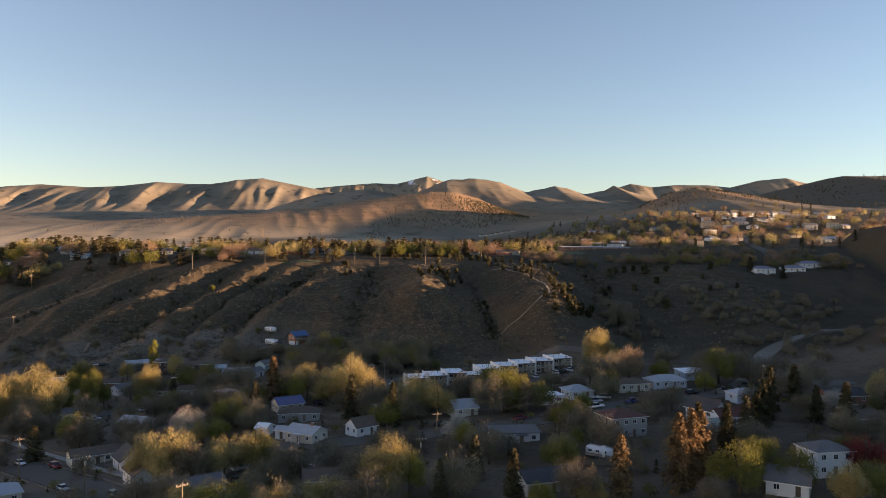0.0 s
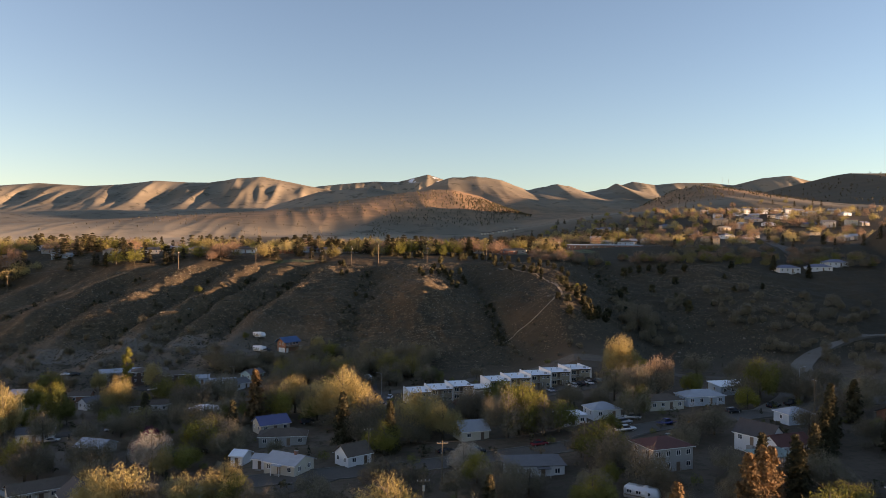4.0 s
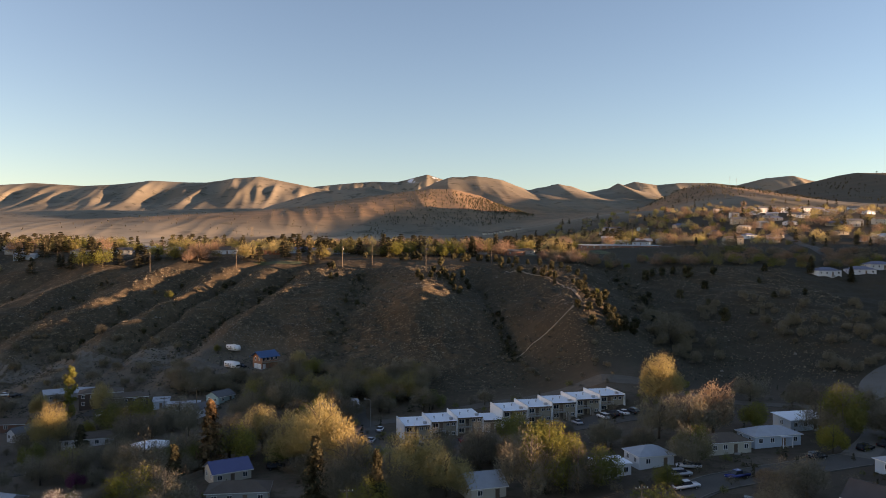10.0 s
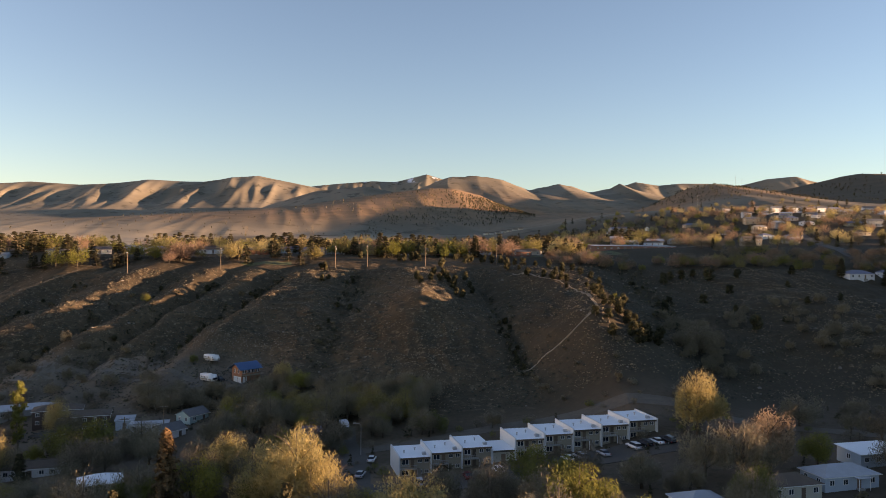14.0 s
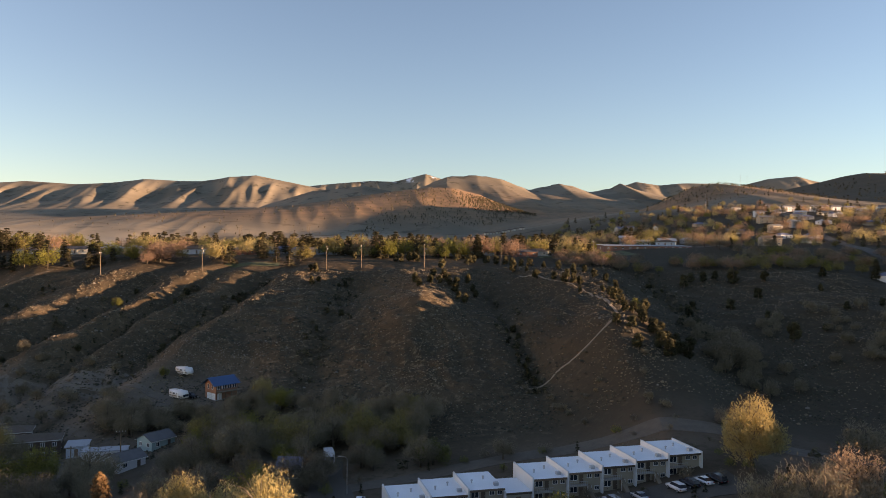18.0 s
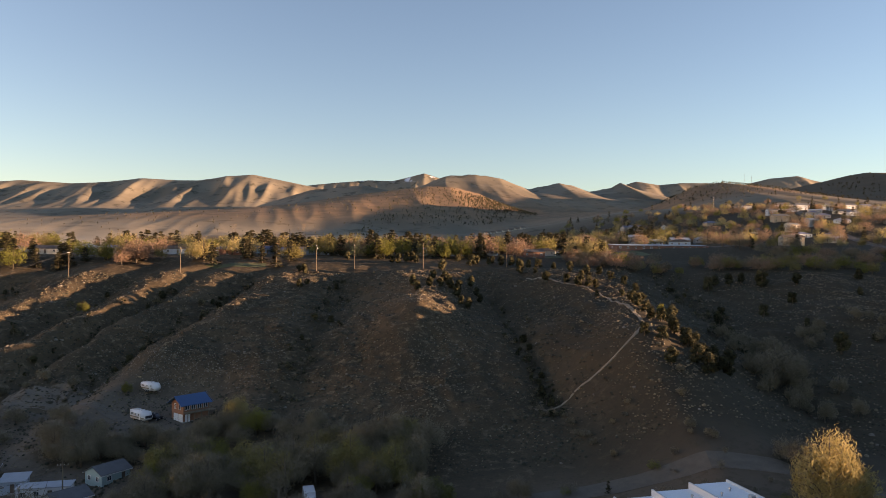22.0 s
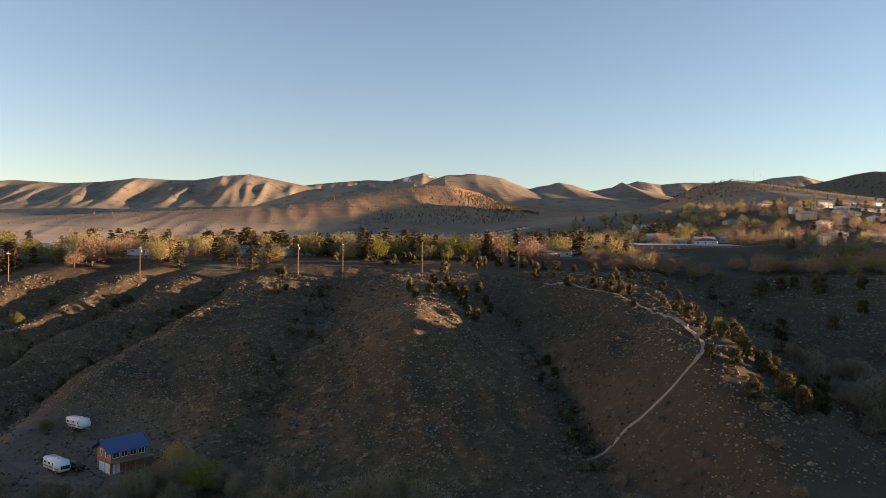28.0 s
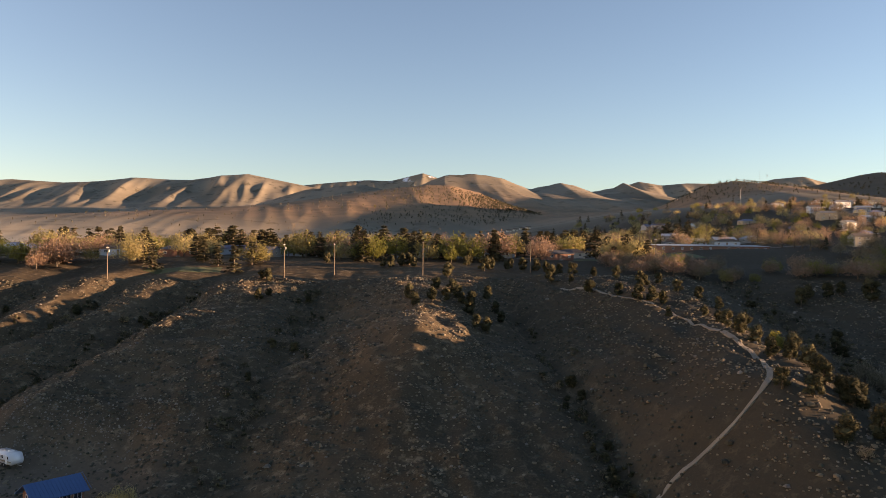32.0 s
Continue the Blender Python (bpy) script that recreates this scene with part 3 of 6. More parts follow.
def woods(name, label, rows, detail=0.4):
    """Far trees that nobody could count, joined; rows of kind, x, y, height, width."""
    kinds = sorted({r[0] for r in rows})
    V, F, M, base = [], [], [], 0
    mats = [BARK] + [LEAF["green" if k == "poplar" else k] for k in kinds]
    zs = height(np.array([r[1] for r in rows]), np.array([r[2] for r in rows]))
    for (kind, x, y, h, wide), z in zip(rows, zs):
        key = (kind, detail, int(tree_rng.randint(0, 3)))
        if key not in TREE_MESHES:
            TREE_MESHES[key] = make_tree(kind, 100 + len(TREE_MESHES), detail)
        a = tree_rng.uniform(0, 6.28)
        c, s, w = math.cos(a), math.sin(a), wide * h * tree_rng.uniform(0.92, 1.12)
        for me, slot in zip(TREE_MESHES[key], (0, 1 + kinds.index(kind))):
            if me not in MESH_ARRAYS:
                me.calc_loop_triangles()
                v, f = np.empty(len(me.vertices) * 3), np.empty(len(me.loop_triangles) * 3, int)
                me.vertices.foreach_get("co", v), me.loop_triangles.foreach_get("vertices", f)
                MESH_ARRAYS[me] = v.reshape(-1, 3), f.reshape(-1, 3)
            v, f = MESH_ARRAYS[me]
            V.append(np.stack([x + w * (c * v[:, 0] - s * v[:, 1]), y + w * (s * v[:, 0] + c * v[:, 1]), z + h * v[:, 2]], 1))
            F.append(f + base), M.append(np.full(len(f), slot))
            base += len(v)
    V, F, M = np.concatenate(V), np.concatenate(F), np.concatenate(M)
    me = bpy.data.meshes.new(name)
    me.vertices.add(len(V)), me.loops.add(len(F) * 3), me.polygons.add(len(F))
    me.vertices.foreach_set("co", V.ravel())
    me.loops.foreach_set("vertex_index", F.ravel().astype(np.int32))
    me.polygons.foreach_set("loop_start", np.arange(0, len(F) * 3, 3, dtype=np.int32))
    for m in mats:
        me.materials.append(m)
    me.polygons.foreach_set("material_index", M.astype(np.int32))
    me.update(calc_edges=True)
    return tagged(new(name, me), label, "trees", kind="stuff")


MESH_ARRAYS = {}


def tree(kind, x, y, h, detail=1.0, sink=0.0, wide=1.0, group=""):
    """Stands a tree of height h on the ground at x, y."""
    key = (kind, detail, int(tree_rng.randint(0, 4 if detail > 0.6 else 3)))
    if key not in TREE_MESHES:
        TREE_MESHES[key] = make_tree(kind, 100 + len(TREE_MESHES), detail)
    trunk, crown = TREE_MESHES[key]
    name, label, cat = TREE_WORDS[kind]
    s = wide * h * tree_rng.uniform(0.92, 1.12)
    m = Matrix.Translation((x, y, ground_at(x, y) - sink)) @ Matrix.Rotation(tree_rng.uniform(0, 6.28), 4, "Z") @ Matrix.Diagonal((s, s, h, 1))
    root = thing(name, label, cat, group, m)
    part("trunk", trunk, None, root)
    part("crown", crown, None, root)
    return root


# ----- houses -----
PAINT = {
    "white": mat("white_siding", (0.62, 0.63, 0.64), 0.7, var=0.06),
    "cream": mat("cream_siding", (0.52, 0.47, 0.39), 0.75, var=0.08),
    "tan": mat("tan_siding", (0.36, 0.30, 0.23), 0.8, var=0.08),
    "grey": mat("grey_siding", (0.33, 0.33, 0.32), 0.75, var=0.08),
    "blue": mat("pale_blue_siding", (0.40, 0.49, 0.56), 0.7, var=0.06),
    "teal": mat("teal_siding", (0.30, 0.45, 0.45), 0.7, var=0.06),
    "brown": mat("dark_brown_siding", (0.10, 0.06, 0.05), 0.8, var=0.1),
    "brick": mat("red_brick", (0.26, 0.12, 0.085), 0.85, var=0.15, scale=3),
    "orange": mat("orange_wood_siding", (0.30, 0.125, 0.075), 0.75, var=0.14, scale=2),
}
ROOF = {
    "grey": mat("grey_shingle", (0.13, 0.13, 0.135), 0.9, var=0.18, scale=2, bump=0.02),
    "brown": mat("brown_shingle", (0.12, 0.085, 0.065), 0.9, var=0.18, scale=2, bump=0.02),
    "dark": mat("dark_shingle", (0.055, 0.055, 0.06), 0.9, var=0.18, scale=2, bump=0.02),
    "red": mat("dark_red_shingle", (0.13, 0.045, 0.038), 0.9, var=0.15, scale=2, bump=0.02),
    "pale": mat("pale_shingle", (0.34, 0.38, 0.42), 0.85, var=0.12, scale=2),
    "slate": mat("blue_grey_shingle", (0.15, 0.17, 0.24), 0.85, var=0.12, scale=2),
    "white": mat("white_membrane_roof", (0.80, 0.84, 0.88), 0.6, var=0.07, scale=0.6),
    "blue": mat("bright_blue_metal_roof", (0.022, 0.125, 0.27), 0.4, metal=0.2, var=0.06),
    "bluemetal": mat("dark_blue_metal_roof", (0.09, 0.12, 0.25), 0.45, metal=0.2, var=0.06),
    "green": mat("grey_green_metal_roof", (0.17, 0.25, 0.22), 0.5, metal=0.2, var=0.06),
}
TRIM = mat("white_trim", (0.75, 0.75, 0.74), 0.6, var=0.04)
GLASS = mat("dark_window_glass", (0.03, 0.035, 0.045), 0.08, var=0.02)
DOOR = mat("painted_door", (0.16, 0.10, 0.07), 0.6, rand=0.5)
CONCRETE = mat("concrete", (0.30, 0.29, 0.27), 0.9, var=0.12)
WOOD = mat("weathered_wood", (0.20, 0.155, 0.115), 0.9, var=0.2, scale=2)
METAL = mat("galvanised_metal", (0.45, 0.46, 0.47), 0.45, metal=0.7)


def window(parent, m, w=1.1, h=1.1, split=True):
    """A framed window with its panes; m places its middle on the wall, facing -y."""
    bm = bmesh.new()
    f = 0.09
    for x0, z0, x1, z1 in ((-w / 2, -h / 2, w / 2, -h / 2 + f), (-w / 2, h / 2 - f, w / 2, h / 2), (-w / 2, -h / 2 + f, -w / 2 + f, h / 2 - f), (w / 2 - f, -h / 2 + f, w / 2, h / 2 - f)):
        add_box(bm, x0, -0.07, z0, x1, 0.0, z1)
    if split:
        add_box(bm, -f / 2, -0.065, -h / 2 + f, f / 2, 0.0, h / 2 - f)
    win = part("window", bm, TRIM, parent)
    win.matrix_basis = m
    part("pane", box(-w / 2 + f, -0.03, -h / 2 + f, w / 2 - f, -0.005, h / 2 - f), GLASS, win)
    return win


BUILT = []


def house(x, y, turn, w, d, label, wall="white", roof="grey", style="gable", storeys=1, pitch=0.4, wins=(3, 1), chimney=False, door=True, category="house", group="", porch=False, lift=0.4, name="house", detail=True, garage=False, z=None):
    """A house whose front faces -y before the turn; its roof ridge runs along x."""
    if detail:
        w, d = 0.88 * w, 0.9 * d
    gz = min(ground_at(x + a, y + b) for a in (-w / 3, w / 3) for b in (-d / 3, d / 3)) if z is None else z
    BUILT.append((x, y, max(w, d) * 0.62 + 1.5))
    root = thing(name, label, category, group, pose(x, y, gz, 0, 0, turn))
    H = 2.65 * storeys + lift
    ov = 0.45
    rise = pitch * d / 2
    if style == "gable":
        part("wall", prism([(-d / 2, -1.5), (d / 2, -1.5), (d / 2, H), (0, H + rise - 0.05), (-d / 2, H)], -w / 2, w / 2), PAINT[wall], root).matrix_basis = pose(0, 0, 0, 0, 0, 90)
        t = 0.14
        e = H - ov * pitch
        part("roof", prism([(-d / 2 - ov, e), (0, H + rise), (d / 2 + ov, e), (d / 2 + ov, e + t), (0, H + rise + t), (-d / 2 - ov, e + t)], -w / 2 - ov, w / 2 + ov), ROOF[roof], root).matrix_basis = pose(0, 0, 0, 0, 0, 90)
        if detail:
            part("ridge_cap", box(-w / 2 - ov, -0.14, H + rise + t - 0.06, w / 2 + ov, 0.14, H + rise + t + 0.03), ROOF[roof], root)
            for s in (-1, 1):
                part("fascia", box(-w / 2 - ov, s * (d / 2 + ov) - 0.03, e - 0.1, w / 2 + ov, s * (d / 2 + ov) + 0.03, e + 0.1), TRIM, root)
    elif style == "hip":
        part("wall", box(-w / 2, -d / 2, -1.5, w / 2, d / 2, H), PAINT[wall], root)
        bm = bmesh.new()
        a, b, r = w / 2 + ov, d / 2 + ov, max(0.2, w / 2 - d / 2)
        top = H + pitch * (d / 2 + ov)
        vs = [bm.verts.new(p) for p in ((-a, -b, H), (a, -b, H), (a, b, H), (-a, b, H), (-r, 0, top), (r, 0, top))]
        for q in ((0, 1, 5, 4), (1, 2, 5), (2, 3, 4, 5), (3, 0, 4), (3, 2, 1, 0)):
            bm.faces.new([vs[i] for i in q])
        part("roof", bm, ROOF[roof], root)
        if detail:
            part("eave", box(-a, -b, H - 0.16, a, b, H - 0.004), TRIM, root)
    elif style == "shed":
        part("wall", prism([(-d / 2, -1.5), (d / 2, -1.5), (d / 2, H + rise), (-d / 2, H)], -w / 2, w / 2), PAINT[wall], root).matrix_basis = pose(0, 0, 0, 0, 0, 90)
        part("roof", prism([(-d / 2 - ov, H - ov * rise / d), (d / 2 + ov, H + rise + ov * rise / d), (d / 2 + ov, H + rise + ov * rise / d + 0.14), (-d / 2 - ov, H - ov * rise / d + 0.14)], -w / 2 - ov, w / 2 + ov), ROOF[roof], root).matrix_basis = pose(0, 0, 0, 0, 0, 90)
    else:
        part("wall", box(-w / 2, -d / 2, -1.5, w / 2, d / 2, H), PAINT[wall], root)
        part("roof", box(-w / 2 - 0.25, -d / 2 - 0.25, H, w / 2 + 0.25, d / 2 + 0.25, H + 0.22), ROOF[roof], root)
    nx, ny = wins
    for s in range(storeys):
        zc = lift + 1.45 + 2.65 * s
        for k in range(nx):
            xx = -w / 2 + w * (k + 0.5) / nx
            if not (door and s == 0 and k == nx // 2):
                window(root, pose(xx, -d / 2, zc), 1.2, 1.2)
            if detail:
                window(root, pose(xx, d / 2, zc, 0, 0, 180), 1.1, 1.0)
        for k in range(ny):
            yy = -d / 2 + d * (k + 0.5) / ny
            window(root, pose(-w / 2, yy, zc, 0, 0, -90), 1.1, 1.2)
            window(root, pose(w / 2, yy, zc, 0, 0, 90), 1.1, 1.2)
    if door:
        xx = -w / 2 + w * (nx // 2 + 0.5) / nx if nx else 0
        dr = part("door", box(xx - 0.48, -d / 2 - 0.05, lift, xx + 0.48, -d / 2, lift + 2.05), DOOR, root)
        part("step", box(xx - 0.8, -d / 2 - 1.0, -0.6, xx + 0.8, -d / 2 - 0.002, lift - 0.02), CONCRETE, root)
        if detail:
            part("knob", box(xx + 0.32, -d / 2 - 0.11, lift + 0.95, xx + 0.4, -d / 2 - 0.05, lift + 1.03), METAL, dr)
        if porch:
            part("porch_roof", box(xx - 1.5, -d / 2 - 1.7, lift + 2.3, xx + 1.5, -d / 2 - 0.005, lift + 2.45), ROOF[roof], root)
            for s in (-1, 1):
                part("post", box(xx + s * 1.35 - 0.06, -d / 2 - 1.6, -0.6, xx + s * 1.35 + 0.06, -d / 2 - 1.48, lift + 2.3), TRIM, root)
    if garage:
        part("garage_door", box(-w / 2 + 0.4, -d / 2 - 0.05, 0.02, -w / 2 + 3.0, -d / 2, 2.25), TRIM, root)
    if chimney:
        ch = part("chimney", box(w * 0.2, -0.35, H - 0.3, w * 0.2 + 0.7, 0.35, H + rise + 0.9), PAINT["brick"], root)
        part("cap", box(w * 0.2 - 0.08, -0.43, H + rise + 0.9, w * 0.2 + 0.78, 0.43, H + rise + 1.0), CONCRETE, ch)
    return root


# ----- vehicles -----
CAR_PAINT = {n: mat("car_paint_" + n, c, 0.25, metal=0.1, var=0.03) for n, c in {"white": (0.75, 0.76, 0.78), "silver": (0.42, 0.44, 0.47), "black": (0.015, 0.016, 0.02), "red": (0.22, 0.015, 0.02), "blue": (0.02, 0.05, 0.22), "grey": (0.10, 0.11, 0.12), "tan": (0.30, 0.26, 0.20)}.items()}
TYRE = mat("tyre_rubber", (0.02, 0.02, 0.02), 0.9)
LAMP = mat("headlamp_glass", (0.6, 0.6, 0.58), 0.15)
TAIL = mat("tail_lamp", (0.25, 0.01, 0.01), 0.3)
CAR_KINDS = {
    "sedan": (4.6, 1.8, [(-2.3, 0.35), (2.3, 0.35), (2.3, 0.72), (1.2, 0.92), (-1.75, 0.98), (-2.3, 0.85)], [(-1.7, 0.95), (1.15, 0.9), (0.35, 1.43), (-0.95, 1.45)]),
    "suv": (4.7, 1.9, [(-2.35, 0.42), (2.35, 0.42), (2.35, 0.95), (1.25, 1.1), (-2.3, 1.12)], [(-2.28, 1.1), (1.2, 1.08), (0.5, 1.72), (-2.05, 1.76)]),
    "pickup": (5.6, 1.95, [(-2.8, 0.5), (2.8, 0.5), (2.8, 1.0), (1.4, 1.12), (-2.8, 1.1)], [(-0.9, 1.1), (1.35, 1.1), (0.7, 1.82), (-0.75, 1.84)]),
    "van": (5.2, 2.0, [(-2.6, 0.4), (2.6, 0.4), (2.6, 0.95), (1.9, 1.15), (-2.6, 1.15)], [(-2.58, 1.13), (1.85, 1.13), (1.1, 1.95), (-2.5, 2.0)]),
}
CAR_PROTO = {}


def car(kind, colour, x, y, turn, label="", group=""):
    """A parked car; before the turn its nose points to +x."""
    length, width, low, cab = CAR_KINDS[kind]
    gz = ground_at(x, y)
    c, s = math.cos(radians(turn)), math.sin(radians(turn))
    slope = math.degrees(math.atan((ground_at(x + c, y + s) - ground_at(x - c, y - s)) / 2))
    m = pose(x, y, gz + 0.02, 0, 0, turn) @ pose(0, 0, 0, 0, -slope, 0)
    text = label or f"{colour} {'pickup truck' if kind == 'pickup' else kind} parked on the ground"
    if (kind, colour) in CAR_PROTO:
        ob = copy_thing(CAR_PROTO[kind, colour], m)
        return tagged(ob, text, "car", group)
    root = thing("pickup" if kind == "pickup" else "car", text, "car", group, m)
    bm = prism(low, -width / 2, width / 2)
    bmesh.ops.bevel(bm, geom=bm.edges[:], offset=0.09, segments=2, affect="EDGES")
    part("body", bm, CAR_PAINT[colour], root, smooth=True)
    wc = width / 2 - 0.14
    bm = prism(cab, -wc, wc)
    for v in bm.verts:
        if v.co.z > 1.3:
            v.co.y *= 0.86
    bmesh.ops.bevel(bm, geom=bm.edges[:], offset=0.05, segments=1, affect="EDGES")
    cabin = part("cabin", bm, GLASS, root)
    top = max(z for _, z in cab)
    xs = [p for p, z in cab if z > top - 0.1]
    part("roof_panel", box(min(xs) + 0.02, -wc * 0.84, top - 0.03, max(xs) - 0.02, wc * 0.84, top + 0.04), CAR_PAINT[colour], cabin)
    if kind == "pickup":
        part("bed", box(-2.68, -width / 2 + 0.14, 1.06, -1.0, width / 2 - 0.14, 1.115), TYRE, root)
    for sx in (-0.31, 0.31):
        for sy in (-1, 1):
            bm = tube([(sx * length, sy * (width / 2 - 0.24), 0.34), (sx * length, sy * (width / 2 + 0.01), 0.34)], [0.34, 0.34], 12)
            wheel = part("wheel", bm, TYRE, root)
            part("rim", tube([(sx * length, sy * (width / 2 - 0.02), 0.34), (sx * length, sy * (width / 2 + 0.02), 0.34)], [0.2, 0.2], 8), METAL, wheel)
    for sy in (-1, 1):
        part("headlight", box(length / 2 - 0.1, sy * width * 0.36 - 0.18, 0.62, length / 2 + 0.015, sy * width * 0.36 + 0.18, 0.76), LAMP, root)
        part("tail_light", box(-length / 2 - 0.015, sy * width * 0.4 - 0.12, 0.7, -length / 2 + 0.1, sy * width * 0.4 + 0.12, 0.92), TAIL, root)
    CAR_PROTO[kind, colour] = root
    return root


# ----- ribbons along the ground -----
ASPHALT = mat("worn_asphalt", (0.085, 0.074, 0.063), 0.9, var=0.25, scale=0.5, bump=0.01)
GRAVEL = mat("grey_gravel", (0.12, 0.098, 0.077), 0.95, var=0.25, scale=1.5, bump=0.03)
DIRT = mat("pale_trodden_dirt", (0.25, 0.20, 0.15), 0.95, var=0.2, scale=1.0)
LINE = mat("faded_road_paint", (0.45, 0.42, 0.32), 0.8)


def smooth_path(pts, gap):
    """Points every gap metres along a curve through pts."""
    p = np.array(pts, float)
    p = np.vstack([2 * p[0] - p[1], p, 2 * p[-1] - p[-2]])
    out = []
    for i in range(1, len(p) - 2):
        n = max(2, int(np.linalg.norm(p[i + 1] - p[i]) / gap))
        for t in np.arange(n) / n:
            out.append(0.5 * (2 * p[i] + (p[i + 1] - p[i - 1]) * t + (2 * p[i - 1] - 5 * p[i] + 4 * p[i + 1] - p[i + 2]) * t ** 2 + (3 * p[i] - p[i - 1] - 3 * p[i + 1] + p[i + 2]) * t ** 3))
    return np.array(out + [p[-2]])


def ribbon(name, pts, width, material, label, lift=0.12, kind="structure", category="road", wobble=0.0, level=False):
    c = smooth_path(pts, 2.0)
    d = np.gradient(c, axis=0)
    nrm = np.stack([-d[:, 1], d[:, 0]], 1) / np.linalg.norm(d, axis=1, keepdims=True)
    k = max(3, int(width / 1.2) + 1)
    offs = np.linspace(-0.5, 0.5, k) * width
    if wobble:
        rng = np.random.RandomState(len(c))
        w = 1 + wobble * np.interp(np.arange(len(c)), np.arange(0, len(c) + 4, 4), rng.uniform(-1, 1, len(np.arange(0, len(c) + 4, 4))))
    else:
        w = np.ones(len(c))
    P = c[:, None] + nrm[:, None] * offs[None, :, None] * w[:, None, None]
    Z = height(P[..., 0], P[..., 1])
    if level:
        Z = np.repeat(Z.mean(1, keepdims=True), k, 1)
    Z = Z + lift
    v = np.concatenate([P, Z[..., None]], -1)
    low = v[:, [0, -1]].copy()
    low[..., 2] -= lift + (2.0 if level else 0.5)
    v = np.concatenate([low[:, :1], v, low[:, 1:]], 1)
    n, m = v.shape[:2]
    idx = np.arange(n * m).reshape(n, m)
    f = np.stack([idx[:-1, :-1], idx[:-1, 1:], idx[1:, 1:], idx[1:, :-1]], -1).reshape(-1, 4)
    me = bpy.data.meshes.new(name)
    me.from_pydata(v.reshape(-1, 3).tolist(), [], f[:, ::-1].tolist())
    me.materials.append(material)
    return tagged(new(name, me), label, category, kind=kind)

DUST = mat("pale_dust", (0.155, 0.125, 0.10), 0.95, var=0.3, scale=0.6)
OLD_ASPHALT = mat("bleached_asphalt", (0.165, 0.142, 0.118), 0.92, var=0.2, scale=0.6)
KERB = mat("worn_kerb", (0.15, 0.138, 0.12), 0.9, var=0.3, scale=1.0)

# ================= roads and yards =================
ribbon("road_back", [(-60, 296), (-42, 305), (-20, 316), (13, 327), (40, 329), (70, 324), (100, 313), (128, 300)], 6.0, GRAVEL, "grey gravel road along the foot of the bluff", 0.10, wobble=0.08)
ribbon("road_climb", [(96, 253), (112, 272), (126, 296), (138, 315), (145, 332), (159, 350), (174, 362), (194, 375), (218, 386), (260, 396), (320, 404)], 8.0, OLD_ASPHALT, "worn asphalt road climbing round the hill", 0.18, level=True)
ribbon("road_main", [(-60, 206), (-29, 213), (7, 218), (40, 225), (56, 236), (80, 246), (96, 252), (117, 261), (150, 270)], 9.0, ASPHALT, "worn asphalt street through the houses", 0.13)
ribbon("road_left", [(-210, 258), (-165, 268), (-130, 277), (-105, 291), (-100, 312), (-101, 332), (-112, 347), (-135, 356)], 8.0, ASPHALT, "worn asphalt street ending in a turning place", 0.13)
ribbon("road_corner", [(-190, 268), (-150, 236), (-124, 213), (-100, 193), (-77, 174), (-45, 146), (0, 105)], 9.5, ASPHALT, "worn asphalt street with parked cars", 0.15)
ribbon("road_cross", [(-62, 176), (-50, 192), (-40, 200), (-28, 211)], 7.0, ASPHALT, "worn asphalt side street", 0.17)
ribbon("road_cul", [(-21, 250), (-23, 280), (-26, 305), (-31, 322), (-33, 338)], 9.0, ASPHALT, "worn asphalt drive beside the terrace", 0.16)
ribbon("parking_lot", [(-20, 279), (5, 283), (30, 291), (60, 298)], 11.0, ASPHALT, "worn asphalt parking strip before the terrace", 0.14)
ribbon("dirt_track", [(-40, 331), (-52, 343), (-64, 364), (-82, 379), (-100, 392), (-112, 397), (-130, 398)], 3.6, GRAVEL, "pale dirt track to the house below the bluff", 0.10, wobble=0.2)
ribbon("gravel_yard", [(-96, 386), (-82, 384), (-66, 382)], 12.0, GRAVEL, "grey gravel yard before the house", 0.07, wobble=0.2)
ribbon("hill_trail", [(22, 376.5), (28, 379), (38, 382), (45, 383), (51, 385.5), (55, 391), (59, 405), (58.5, 420), (57.8, 440), (54, 457), (48, 467), (42, 480), (34, 497)], 0.8, DIRT, "pale narrow footpath worn along the spur", 0.22, wobble=0.4, category="path")
ribbon("dusty_clearing", [(-205, 398), (-172, 403), (-142, 405), (-114, 411)], 13.0, DUST, "pale dusty bare ground at the foot of the bluff", 0.06, wobble=0.35, category="bare ground")
ribbon("bench_street", [(-420, 640), (-200, 610), (-60, 604), (60, 602), (140, 628), (220, 680)], 9.0, ASPHALT, "asphalt street between houses on the bench", 0.1)
ribbon("hill_street", [(250, 520), (262, 600), (290, 700), (330, 840), (372, 960)], 8.0, ASPHALT, "asphalt street climbing the hillside", 0.1)
for kx, ky, lab in ((-1, 0, 0), (1, 0, 0)):
    ribbon("kerb", [(x + 0.2 * kx, y + 5.0 * kx) for x, y in ((-60, 206), (-29, 213), (7, 218), (40, 225), (56, 236), (80, 246), (96, 252))], 0.3, KERB, "low concrete kerb beside the street", 0.26, category="kerb")
    ribbon("kerb", [(x + 3.9 * kx, y + 3.9 * kx) for x, y in ((-150, 236), (-124, 213), (-100, 193), (-77, 174), (-45, 146))], 0.3, KERB, "low concrete kerb beside the street", 0.28, category="kerb")
ribbon("sidewalk", [(-146, 245), (-118, 221), (-94, 201), (-71, 182), (-40, 155)], 1.6, CONCRETE, "pale concrete sidewalk", 0.22, category="sidewalk")

